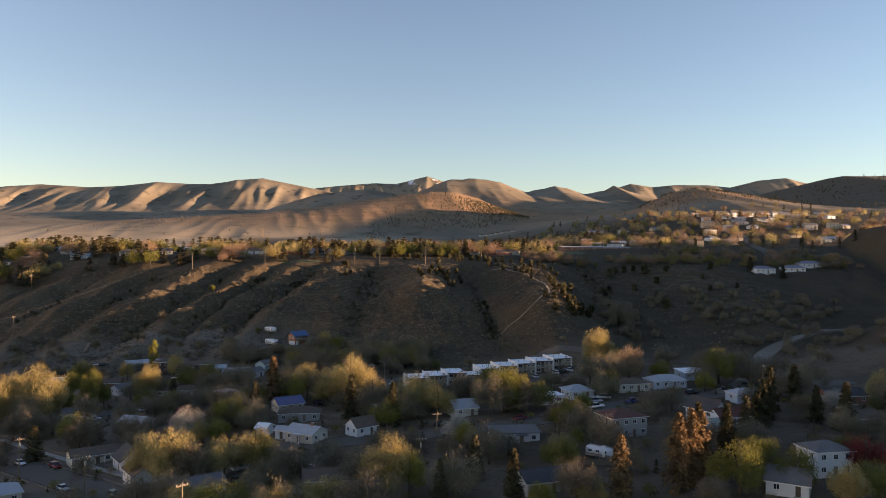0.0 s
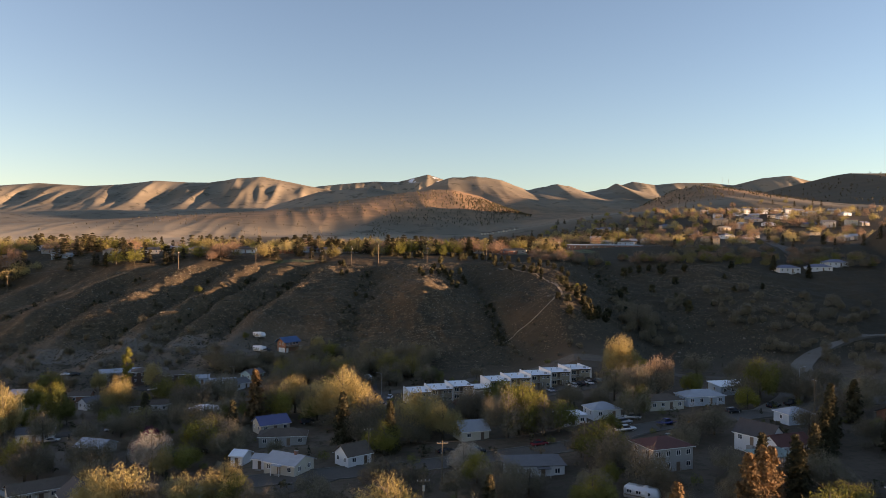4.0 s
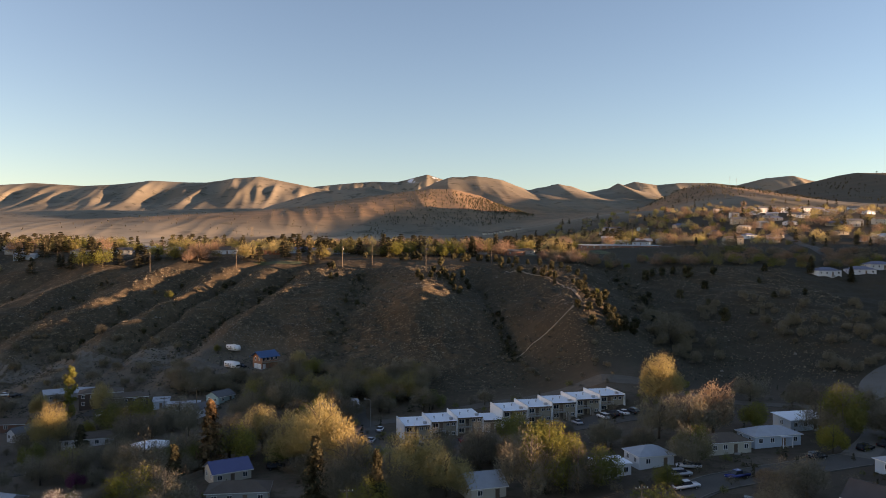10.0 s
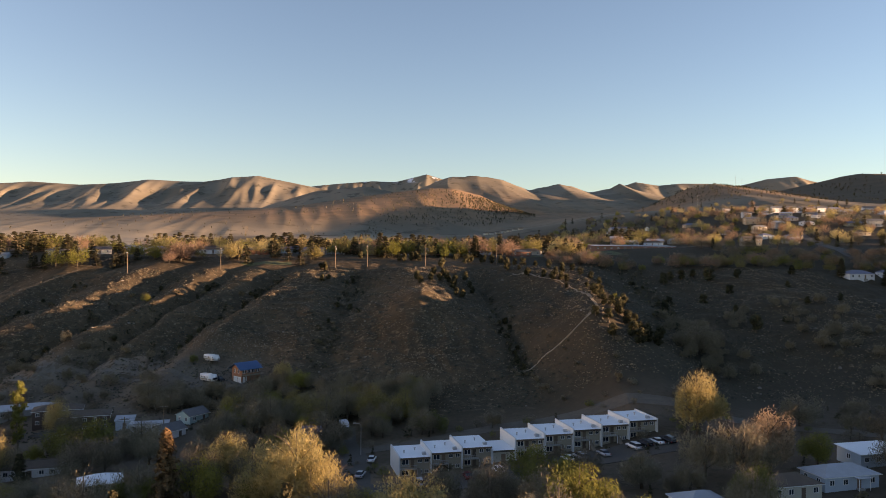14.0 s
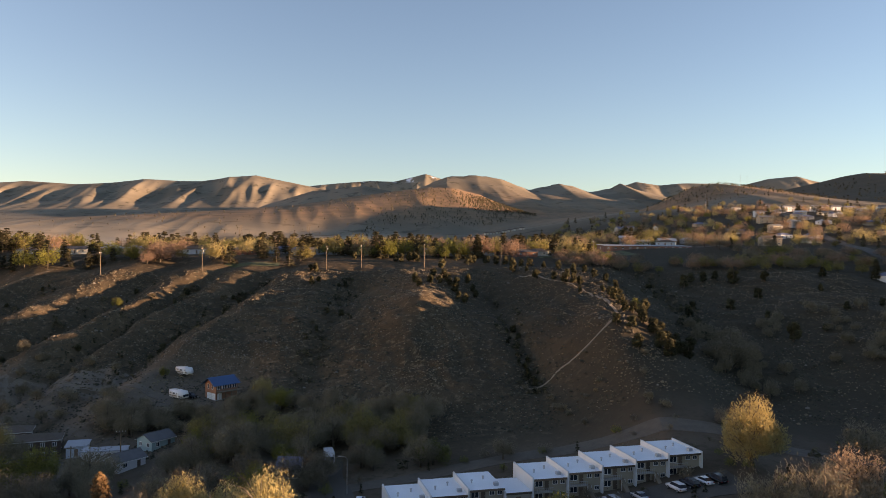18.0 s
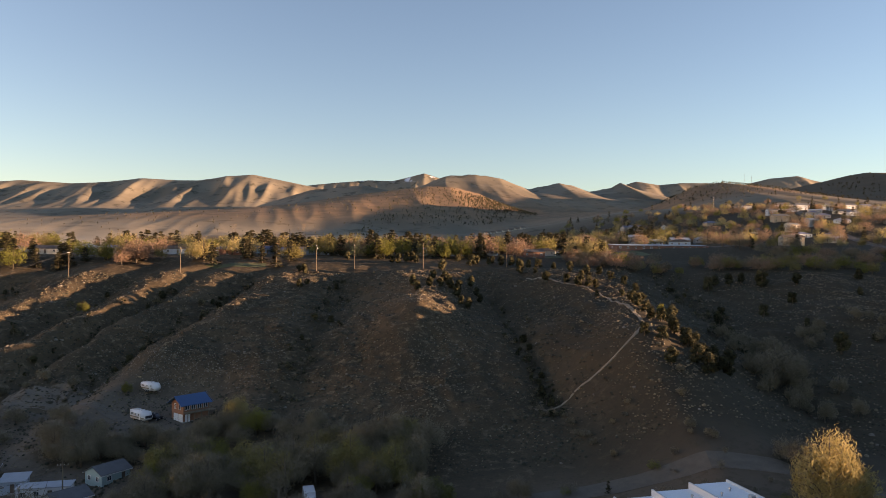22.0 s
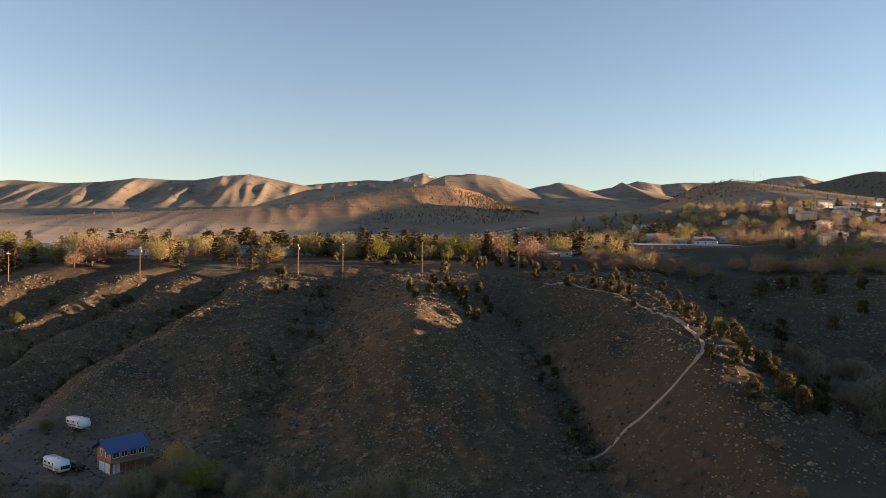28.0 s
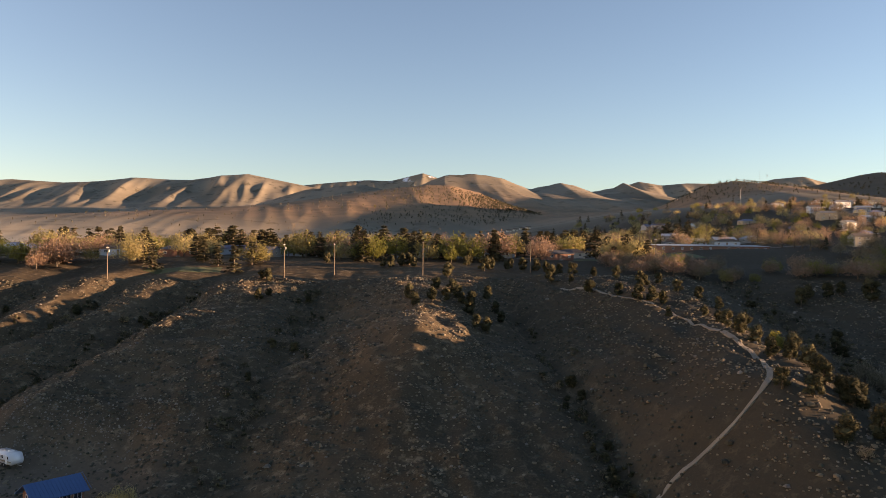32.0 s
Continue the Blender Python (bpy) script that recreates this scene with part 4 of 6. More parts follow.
# ================= terrace of flats =================
def terrace():
    """Eight stepped two-storey units with white party walls and roofs, and a low link."""
    ang = 13.8
    c, s = math.cos(radians(ang)), math.sin(radians(ang))
    along, rise, n = 0.0, 0.0, 0
    for width, low in ((7.75, 0), (7.75, 0), (7.75, 0), (6.0, 1), (7.75, 0), (7.75, 0), (7.75, 0), (7.75, 0), (8.0, 0)):
        x, y = -12.6 + along * c, 289.2 + along * s
        z = 2.1 + rise
        root = thing("terrace_house", "flat-roofed two-storey unit with white party walls" if not low else "low flat-roofed white entrance unit between flats", "townhouse", "stepped terrace of flats", pose(x, y, z, 0, 0, ang))
        H, D = (5.0, 11.0) if not low else (3.1, 9.0)
        part("wall", box(0.25, 0.25, -2.5, width, D, H), PAINT["tan"] if not low else PAINT["cream"], root)
        part("roof", box(0.0, -0.5, H, width + 0.05, D + 0.2, H + 0.2), ROOF["white"], root, "white membrane roof")
        part("party_wall", box(-0.12, -0.75, -2.5, 0.22, D + 0.3, H + 0.62), PAINT["white"], root, "white rendered party wall")
        if n == 8:
            part("party_wall", box(width - 0.1, -0.75, -2.5, width + 0.25, D + 0.3, H + 0.62), PAINT["white"], root, "white rendered end wall")
        part("fascia", box(0.22, -0.58, H - 0.22, width, -0.5, H + 0.22), DOOR, root, "dark fascia board")
        if not low:
            for lev in (0, 1):
                z0 = 0.15 + 2.55 * lev
                door = part("door", box(2.9, 0.18, z0, 3.8, 0.25, z0 + 2.05), DOOR, root)
                part("knob", box(3.62, 0.12, z0 + 0.95, 3.7, 0.18, z0 + 1.05), METAL, door)
                window(root, pose(1.6, 0.25, z0 + 1.3), 1.7, 1.3)
                window(root, pose(5.2, 0.25, z0 + 1.45), 1.1, 0.9)
                window(root, pose(6.9, 0.25, z0 + 1.45), 1.1, 0.9)
                window(root, pose(2.2, D, z0 + 1.4, 0, 0, 180), 1.2, 1.0)
                window(root, pose(5.8, D, z0 + 1.4, 0, 0, 180), 1.2, 1.0)
            bal = part("balcony", box(0.25, -1.15, 2.45, 4.3, 0.24, 2.62), CONCRETE, root)
            part("railing", box(0.25, -1.15, 3.45, 4.3, -1.1, 3.52), METAL, bal)
            for k in range(9):
                part("baluster", box(0.3 + k * 0.48, -1.14, 2.62, 0.34 + k * 0.48, -1.11, 3.45), METAL, bal)
            part("post", box(4.2, -1.13, -0.6, 4.3, -1.03, 2.45), TRIM, root)
            part("stair", prism([(0.2, -0.4), (-3.6, -0.4), (-3.6, -0.2), (0.2, 2.45)], 4.4, 5.3), WOOD, root).matrix_basis = pose(0, 0, 0, 0, 0, 90) @ pose(0, -9.7, 0)
            for k in range(2):
                vent = part("roof_vent", tube([(2.0 + 3.1 * k, 4.0 + 2.1 * k, H + 0.2), (2.0 + 3.1 * k, 4.0 + 2.1 * k, H + 0.75)], [0.16, 0.16], 8), METAL, root)
                part("cowl", tube([(2.0 + 3.1 * k, 4.0 + 2.1 * k, H + 0.75), (2.0 + 3.1 * k, 4.0 + 2.1 * k, H + 0.95)], [0.3, 0.22], 8), METAL, vent)
            part("air_unit", box(6.0, 1.2, H + 0.2, 7.0, 2.1, H + 0.85, 0.05), METAL, root)
            part("path", box(3.0, -5.0, -0.5, 4.0, -1.2, 0.06), CONCRETE, root)
        else:
            part("door", box(2.6, 0.18, 0.05, 3.7, 0.25, 2.2), DOOR, root)
            part("path", box(2.6, -5.0, -0.5, 3.8, 0.2, 0.06), CONCRETE, root)
        along += width
        rise += 0.80 if not low else 0.5
        n += 1


terrace()

# ================= houses of the valley =================
G = "houses in the valley"
house(-98, 209, 38, 15, 8, "long low cream house with a brown shingle roof", "cream", "brown", wins=(5, 1), porch=True, group=G)
house(-84, 200, -52, 9, 8, "white gabled house with a dark steep roof", "white", "dark", pitch=0.8, wins=(2, 2), group=G)
house(-75, 186, -52, 11, 8, "white gabled house with a brown shingle roof", "white", "brown", pitch=0.6, wins=(3, 2), group=G)
house(-57, 171, 38, 14, 8, "low white house with a grey shingle roof", "white", "grey", wins=(4, 1), group=G)
house(-52, 193, -55, 10, 8, "white house with a pale hipped roof", "white", "pale", "hip", wins=(3, 2), group=G)
house(-39.5, 217, -28, 11, 8.5, "cream house with a pale grey gable roof", "cream", "pale", wins=(3, 2), chimney=True, porch=True, group=G)
house(-54.5, 262, 33, 10.5, 8.5, "white house with a blue metal gable roof", "cream", "bluemetal", pitch=0.5, wins=(3, 2), group=G)
house(-47, 245, 8, 15, 8, "grey house with a reddish brown roof", "grey", "brown", "hip", wins=(4, 1), group=G)
house(-47, 221, -15, 4.5, 4, "small white shed with a pale roof", "white", "pale", wins=(1, 0), category="shed", name="shed", lift=0.1, group="sheds")
house(-54, 226, -15, 4, 5, "small pale shed with a white roof", "white", "white", wins=(1, 0), category="shed", name="shed", lift=0.1, group="sheds")
house(-103, 249, -15, 10, 8, "dim house with a pale blue-grey roof", "grey", "pale", wins=(3, 1), group=G)
house(-134, 273, 20, 12, 8, "white house with a low gable roof", "white", "grey", wins=(3, 2), group=G)
house(-106, 176, 38, 11, 9, "house with a broad pale roof beside the street", "cream", "pale", "hip", wins=(3, 2), group=G)
house(-25, 172, 10, 15, 9, "low house with a tan roof", "tan", "brown", wins=(3, 1), group=G)
house(-24, 222, 40, 8, 7, "small white gabled house among trees", "white", "brown", pitch=0.7, wins=(2, 2), group=G)
house(-120, 356, 22, 17, 9, "dark brown two-storey apartment house with white windows", "brown", "brown", "hip", storeys=2, pitch=0.3, wins=(5, 1), door=False, group=G)
house(-133, 364, 22, 17, 9, "dark brown two-storey apartment house behind its twin", "brown", "brown", "hip", storeys=2, pitch=0.3, wins=(5, 1), door=False, group=G)
house(-149, 373, 30, 22, 9, "long low building with a pale metal roof", "grey", "pale", "shed", pitch=0.15, wins=(4, 1), group=G)
house(-106, 354, 15, 6, 5, "pale blue shed with a flat white roof", "blue", "pale", "shed", pitch=0.3, wins=(1, 1), category="shed", name="shed", group="sheds")
house(-85, 357, 60, 9, 7, "pale teal house with a grey gable roof", "teal", "grey", pitch=0.5, wins=(2, 2), group=G)
house(-87, 341, 55, 9, 7, "white house with a grey gable roof", "white", "grey", pitch=0.5, wins=(2, 2), group=G)
house(-96, 349, 15, 13, 5, "long mobile home with a pale flat roof", "white", "pale", "flat", wins=(4, 1), group=G)
house(-85, 291, 25, 11, 8, "white house with a pale broken hipped roof", "cream", "white", "hip", wins=(3, 2), group=G)
house(-140, 323, 60, 8, 6, "small white gabled house", "white", "grey", pitch=0.6, wins=(2, 2), group=G)
house(-112, 310, 18, 16, 7, "long low white building with a dark roof", "white", "brown", wins=(5, 1), group=G)
house(-151, 338, 10, 9, 7, "red-walled house with a brown roof", "brick", "brown", wins=(2, 1), group=G)
house(-160, 305, 10, 11, 7, "house with a pale roof behind trees", "cream", "pale", wins=(3, 1), group=G)
house(-178, 345, 5, 12, 8, "house with a pale roof at the foot of the bluff", "cream", "pale", wins=(3, 1), group=G)
house(-40, 326, 0, 6, 6, "small cream garage with a blue-grey gable roof", "cream", "slate", pitch=0.7, wins=(1, 0), category="garage", name="garage", door=False, garage=True, lift=0.1, group="sheds")
house(7, 240, 18, 9, 9, "pale house with a light grey gable roof", "cream", "pale", pitch=0.5, wins=(2, 2), group=G)
house(20, 203, 6, 15, 8, "low house with a flat grey roof and white posts", "white", "grey", "shed", pitch=0.1, wins=(4, 1), porch=True, group=G)
house(23, 161, 20, 14, 9, "low house with a dark grey gable roof", "grey", "dark", wins=(3, 2), group=G)
house(36, 247, 14, 9, 7, "white flat-roofed house with parapets", "white", "white", "flat", wins=(3, 1), group=G)
house(46.5, 252, 14, 10, 8, "white house with a pale blue hipped roof", "white", "pale", "hip", wins=(2, 2), group=G)
house(67, 261, 14, 13, 7.5, "low cream house with a brown roof", "cream", "brown", "hip", wins=(4, 1), group=G)
house(81, 267, 14, 15, 8, "pale blue-grey house with a grey hipped roof", "blue", "pale", "hip", wins=(4, 2), porch=True, group=G)
house(97, 283, 14, 14, 8, "long pale building with a flat white roof", "blue", "white", "shed", storeys=1, pitch=0.15, wins=(4, 1), group=G)
house(49, 200, 20, 12, 9.5, "grey two-storey house with a dark red hipped roof", "grey", "red", "hip", storeys=2, pitch=0.35, wins=(4, 2), group=G)
house(76, 211, -58, 11, 6.5, "tall white gabled house with a dark roof", "white", "dark", storeys=1, lift=1.9, pitch=0.9, wins=(3, 2), group=G)
house(80.5, 206.5, 20, 11, 6, "white wing with a dark red gable roof", "white", "red", storeys=1, pitch=0.7, wins=(3, 1), lift=0.8, group=G)
house(73, 198, 20, 10, 6, "long shed with a grey-green metal roof", "white", "green", "shed", pitch=0.15, wins=(2, 0), category="shed", name="shed", group="sheds")
house(98, 240, 14, 9, 7, "pale house with a hipped roof beside tall conifers", "blue", "pale", "hip", wins=(2, 1), group=G)
house(85, 163, 10, 10, 8, "white two-storey house with a grey roof", "white", "grey", "hip", storeys=2, wins=(3, 2), group=G)
house(71, 150, -30, 9, 7, "white gabled cottage with a grey roof", "white", "grey", pitch=0.7, wins=(2, 1), group=G)
house(128, 236, 10, 15, 9, "brown brick house with a dark roof", "brick", "dark", wins=(4, 1), group=G)
house(116, 205, 15, 12, 8, "low tan house among conifers", "tan", "brown", wins=(3, 1), group=G)


def chalet():
    """The tall house below the bluff: orange boards, blue metal roof, a deck and three garage doors."""
    z = ground_at(-79, 388)
    root = thing("house", "orange wooden house with a bright blue metal roof", "house", G, pose(-76.4, 391, z, 0, 0, 50))
    w, d, H = 8.2, 6.2, 5.1
    part("wall", prism([(-d / 2, -1.5), (d / 2, -1.5), (d / 2, H), (0, H + 1.9), (-d / 2, H)], -w / 2, w / 2), PAINT["orange"], root).matrix_basis = pose(0, 0, 0, 0, 0, 90)
    e = H - 0.35
    part("roof", prism([(-d / 2 - 0.8, e), (0, H + 2.0), (d / 2 + 0.8, e), (d / 2 + 0.8, e + 0.12), (0, H + 2.14), (-d / 2 - 0.8, e + 0.12)], -w / 2 - 0.7, w / 2 + 1.2), ROOF["blue"], root, "bright blue ribbed metal roof").matrix_basis = pose(0, 0, 0, 0, 0, 90)
    for k in range(16):
        for s in (0, 180):
            x = -w / 2 - 0.6 + k * 0.66
            rib = part("roof_rib", box(0, 0, 0, 0.05, math.hypot(d / 2 + 0.75, 2.3), 0.06), ROOF["blue"], root)
            rib.matrix_basis = pose(x, 0, H + 2.15, 0, 0, s) @ pose(0, 0, 0, -math.degrees(math.atan2(2.35, d / 2 + 0.8)), 0, 0)
    part("foundation", box(-w / 2 - 0.03, -d / 2 - 0.03, -1.5, w / 2 + 0.03, d / 2 + 0.03, 0.25), CONCRETE, root)
    for k in range(2):
        gd = part("garage_door", box(-w / 2 - 0.08, -2.8 + 2.5 * k, 0.1, -w / 2, -0.6 + 2.5 * k, 2.2), TRIM, root, "white garage door")
        for j in range(3):
            part("door_groove", box(-w / 2 - 0.1, -2.75 + 2.5 * k, 0.6 + 0.5 * j, -w / 2 - 0.08, -0.65 + 2.5 * k, 0.64 + 0.5 * j), METAL, gd)
    part("garage_door", box(-w / 2 + 0.5, -d / 2 - 0.08, 0.1, -w / 2 + 2.1, -d / 2, 2.2), TRIM, root, "white garage door")
    deck = part("deck", box(-w / 2, -d / 2 - 2.2, 2.75, w / 2 + 1.0, -d / 2 - 0.01, 2.92), WOOD, root, "weathered wooden deck")
    part("rail", box(-w / 2, -d / 2 - 2.2, 3.85, w / 2 + 1.0, -d / 2 - 2.12, 3.95), WOOD, deck)
    for k in range(19):
        part("baluster", box(-w / 2 + 0.02 + k * 0.49, -d / 2 - 2.18, 2.92, -w / 2 + 0.08 + k * 0.49, -d / 2 - 2.13, 3.85), WOOD, deck)
    for k in range(5):
        part("post", box(-w / 2 + 0.1 + k * 2.2, -d / 2 - 2.15, -1.5, -w / 2 + 0.25 + k * 2.2, -d / 2 - 2.0, 2.75), WOOD, deck)
    for k in range(4):
        window(root, pose(-w / 2 + 1.2 + 1.95 * k, -d / 2, 4.2), 1.5, 1.6)
    for k in range(2):
        window(root, pose(-w / 2, -1.2 + 2.4 * k, 4.2, 0, 0, -90), 0.8, 1.6, False)


chalet()


def camper(x, y, turn, motor, label):
    """A travel trailer, or a motorhome with a windscreen and cab."""
    z = ground_at(x, y) + 0.05
    root = thing("motorhome" if motor else "travel_trailer", label, "camper", "campers by the house", pose(x, y, z, 0, 0, turn))
    L, W, Hh = (8.0, 2.4, 3.0) if motor else (7.0, 2.4, 2.9)
    side = [(-L / 2, 0.55), (L / 2 - 0.5, 0.55), (L / 2, 1.2), (L / 2 - 0.1, 1.9), (L / 2 - 0.7, Hh), (-L / 2 + 0.25, Hh), (-L / 2, Hh - 0.4)]
    bm = prism(side, -W / 2, W / 2)
    bmesh.ops.bevel(bm, geom=bm.edges[:], offset=0.1, segments=2, affect="EDGES")
    part("body", bm, CAR_PAINT["white"], root, smooth=True)
    for s, tn in ((-1, 0), (1, 180)):
        part("stripe", box(-L / 2 + 0.2, s * (W / 2 + 0.006) - 0.006, 1.05, L / 2 - 0.6, s * (W / 2 + 0.006) + 0.006, 1.3), CAR_PAINT["tan"], root)
        for k in range(3):
            window(root, pose(-L / 2 + 1.2 + k * 1.9, s * W / 2, 1.95, 0, 0, tn), 1.1, 0.75)
    part("door", box(0.9, -W / 2 - 0.04, 0.6, 1.55, -W / 2, 2.5), TRIM, root)
    window(root, pose(-L / 2, 0, 2.0, 0, 0, -90), 1.3, 0.7)
    part("roof_hatch", box(-1.2, -0.35, Hh, -0.5, 0.35, Hh + 0.16), METAL, root)
    part("air_unit", box(0.3, -0.45, Hh, 1.3, 0.45, Hh + 0.3, 0.06), CAR_PAINT["white"], root)
    if motor:
        part("windscreen", prism([(L / 2 - 0.09, 1.95), (L / 2 + 0.01, 1.25), (L / 2 + 0.03, 1.25), (L / 2 - 0.06, 1.95)], -W / 2 + 0.2, W / 2 - 0.2), GLASS, root)
    else:
        part("hitch", box(L / 2 - 0.4, -0.06, 0.5, L / 2 + 1.2, 0.06, 0.62), METAL, root)
    for sx in (-0.25, 0.28) if motor else (-0.12, 0.02):
        for sy in (-1, 1):
            wheel = part("wheel", tube([(sx * L, sy * (W / 2 - 0.3), 0.36), (sx * L, sy * (W / 2 - 0.02), 0.36)], [0.36, 0.36], 12), TYRE, root)
            part("rim", tube([(sx * L, sy * (W / 2 - 0.05), 0.36), (sx * L, sy * (W / 2), 0.36)], [0.2, 0.2], 8), METAL, wheel)


camper(-95, 409, -32, False, "white travel trailer parked on dirt below the bluff")
camper(-89.5, 388, -38, True, "white motorhome parked in the gravel yard")
camper(39, 179, -35, False, "long white trailer parked in a dark yard")

# ================= parked vehicles =================
P = "parked vehicles"
for kind, col, x, y, turn in (
    ("pickup", "white", 48.9, 232.6, 8), ("suv", "silver", 50.5, 241.0, 10), ("pickup", "white", 54.0, 246.5, 170), ("pickup", "blue", 62.0, 239.0, 200),
    ("suv", "black", 86, 252.5, 20), ("sedan", "silver", -93.1, 182.0, -42), ("suv", "red", -106.6, 204.0, -42), ("pickup", "white", -34.5, 186.0, 35),
    ("sedan", "white", -87.5, 251.0, 5), ("sedan", "white", -111.9, 279.0, 20), ("sedan", "white", -126.0, 268.0, 14), ("sedan", "white", -32.0, 329.0, -78),
    ("suv", "silver", -7.5, 282.0, 100), ("sedan", "red", -4.2, 282.6, 102), ("sedan", "red", 3.8, 284.6, 100), ("suv", "white", 11.0, 286.6, 105),
    ("sedan", "white", 28.5, 292.0, 112), ("suv", "silver", 31.5, 292.6, 110), ("suv", "white", 45.5, 296.0, 110), ("suv", "black", 48.5, 296.8, 110),
    ("sedan", "white", 51.6, 297.4, 112), ("suv", "black", 54.6, 298.0, 112), ("sedan", "silver", 37.5, 294.0, 108), ("suv", "black", 57.0, 222.0, 150),
    ("suv", "black", 36.0, 220.0, 145), ("sedan", "grey", 40.0, 214.0, 150), ("sedan", "red", 24.5, 225.5, 12), ("suv", "black", 8.0, 222.5, 10), ("sedan", "black", 0.0, 226.0, 15),
    ("suv", "black", 101, 259, 25), ("pickup", "black", 108, 262, 25), ("sedan", "silver", 104, 232, 40), ("suv", "white", -107, 317, 20), ("sedan", "silver", -103, 318, 24), ("suv", "black", -102, 314, 24),
    ("sedan", "tan", -84.0, 171.5, -42), ("suv", "black", -76.0, 172.5, -42), ("sedan", "white", -120.0, 210.5, -42), ("suv", "grey", -48.0, 178.0, 30), ("sedan", "grey", -40.0, 184.5, 35),
    ("sedan", "white", -176, 374, 10), ("suv", "black", -170, 371, 15), ("pickup", "black", -137, 366, 25), ("pickup", "white", -125, 349, 20),
    ("suv", "black", -86.0, 389, -20), ("suv", "black", -44, 268, 20), ("pickup", "black", -38, 270, 20), ("sedan", "black", -31, 271, 25),
    ("sedan", "blue", -75.5, 238.0, 30), ("suv", "black", -70.5, 241.0, 30), ("sedan", "silver", -22.0, 291.0, 80), ("sedan", "white", -20.5, 304.0, 85),
):
    car(kind, col, x, y, turn, group=P)


def box_truck(x, y, turn):
    z = ground_at(x, y) + 0.05
    root = thing("box_truck", "white box truck parked on the asphalt drive", "truck", P, pose(x, y, z, 0, 0, turn))
    part("cargo_box", box(-3.6, -1.2, 0.8, 1.0, 1.2, 3.1, 0.05), CAR_PAINT["white"], root)
    bm = prism([(1.05, 0.5), (3.2, 0.5), (3.2, 1.2), (2.5, 1.35), (2.0, 2.2), (1.05, 2.25)], -1.05, 1.05)
    bmesh.ops.bevel(bm, geom=bm.edges[:], offset=0.08, segments=1, affect="EDGES")
    cab = part("cab", bm, CAR_PAINT["white"], root)
    part("windscreen", prism([(2.08, 2.1), (2.52, 1.4), (2.56, 1.42), (2.12, 2.12)], -0.9, 0.9), GLASS, cab)
    part("chassis", box(-3.5, -0.4, 0.45, 3.0, 0.4, 0.8), TYRE, root)
    for sx in (-2.2, 2.3):
        for sy in (-1, 1):
            wheel = part("wheel", tube([(sx, sy * 0.75, 0.42), (sx, sy * 1.06, 0.42)], [0.42, 0.42], 12), TYRE, root)
            part("rim", tube([(sx, sy * 1.03, 0.42), (sx, sy * 1.08, 0.42)], [0.22, 0.22], 8), METAL, wheel)


box_truck(-31.5, 333.5, -75)

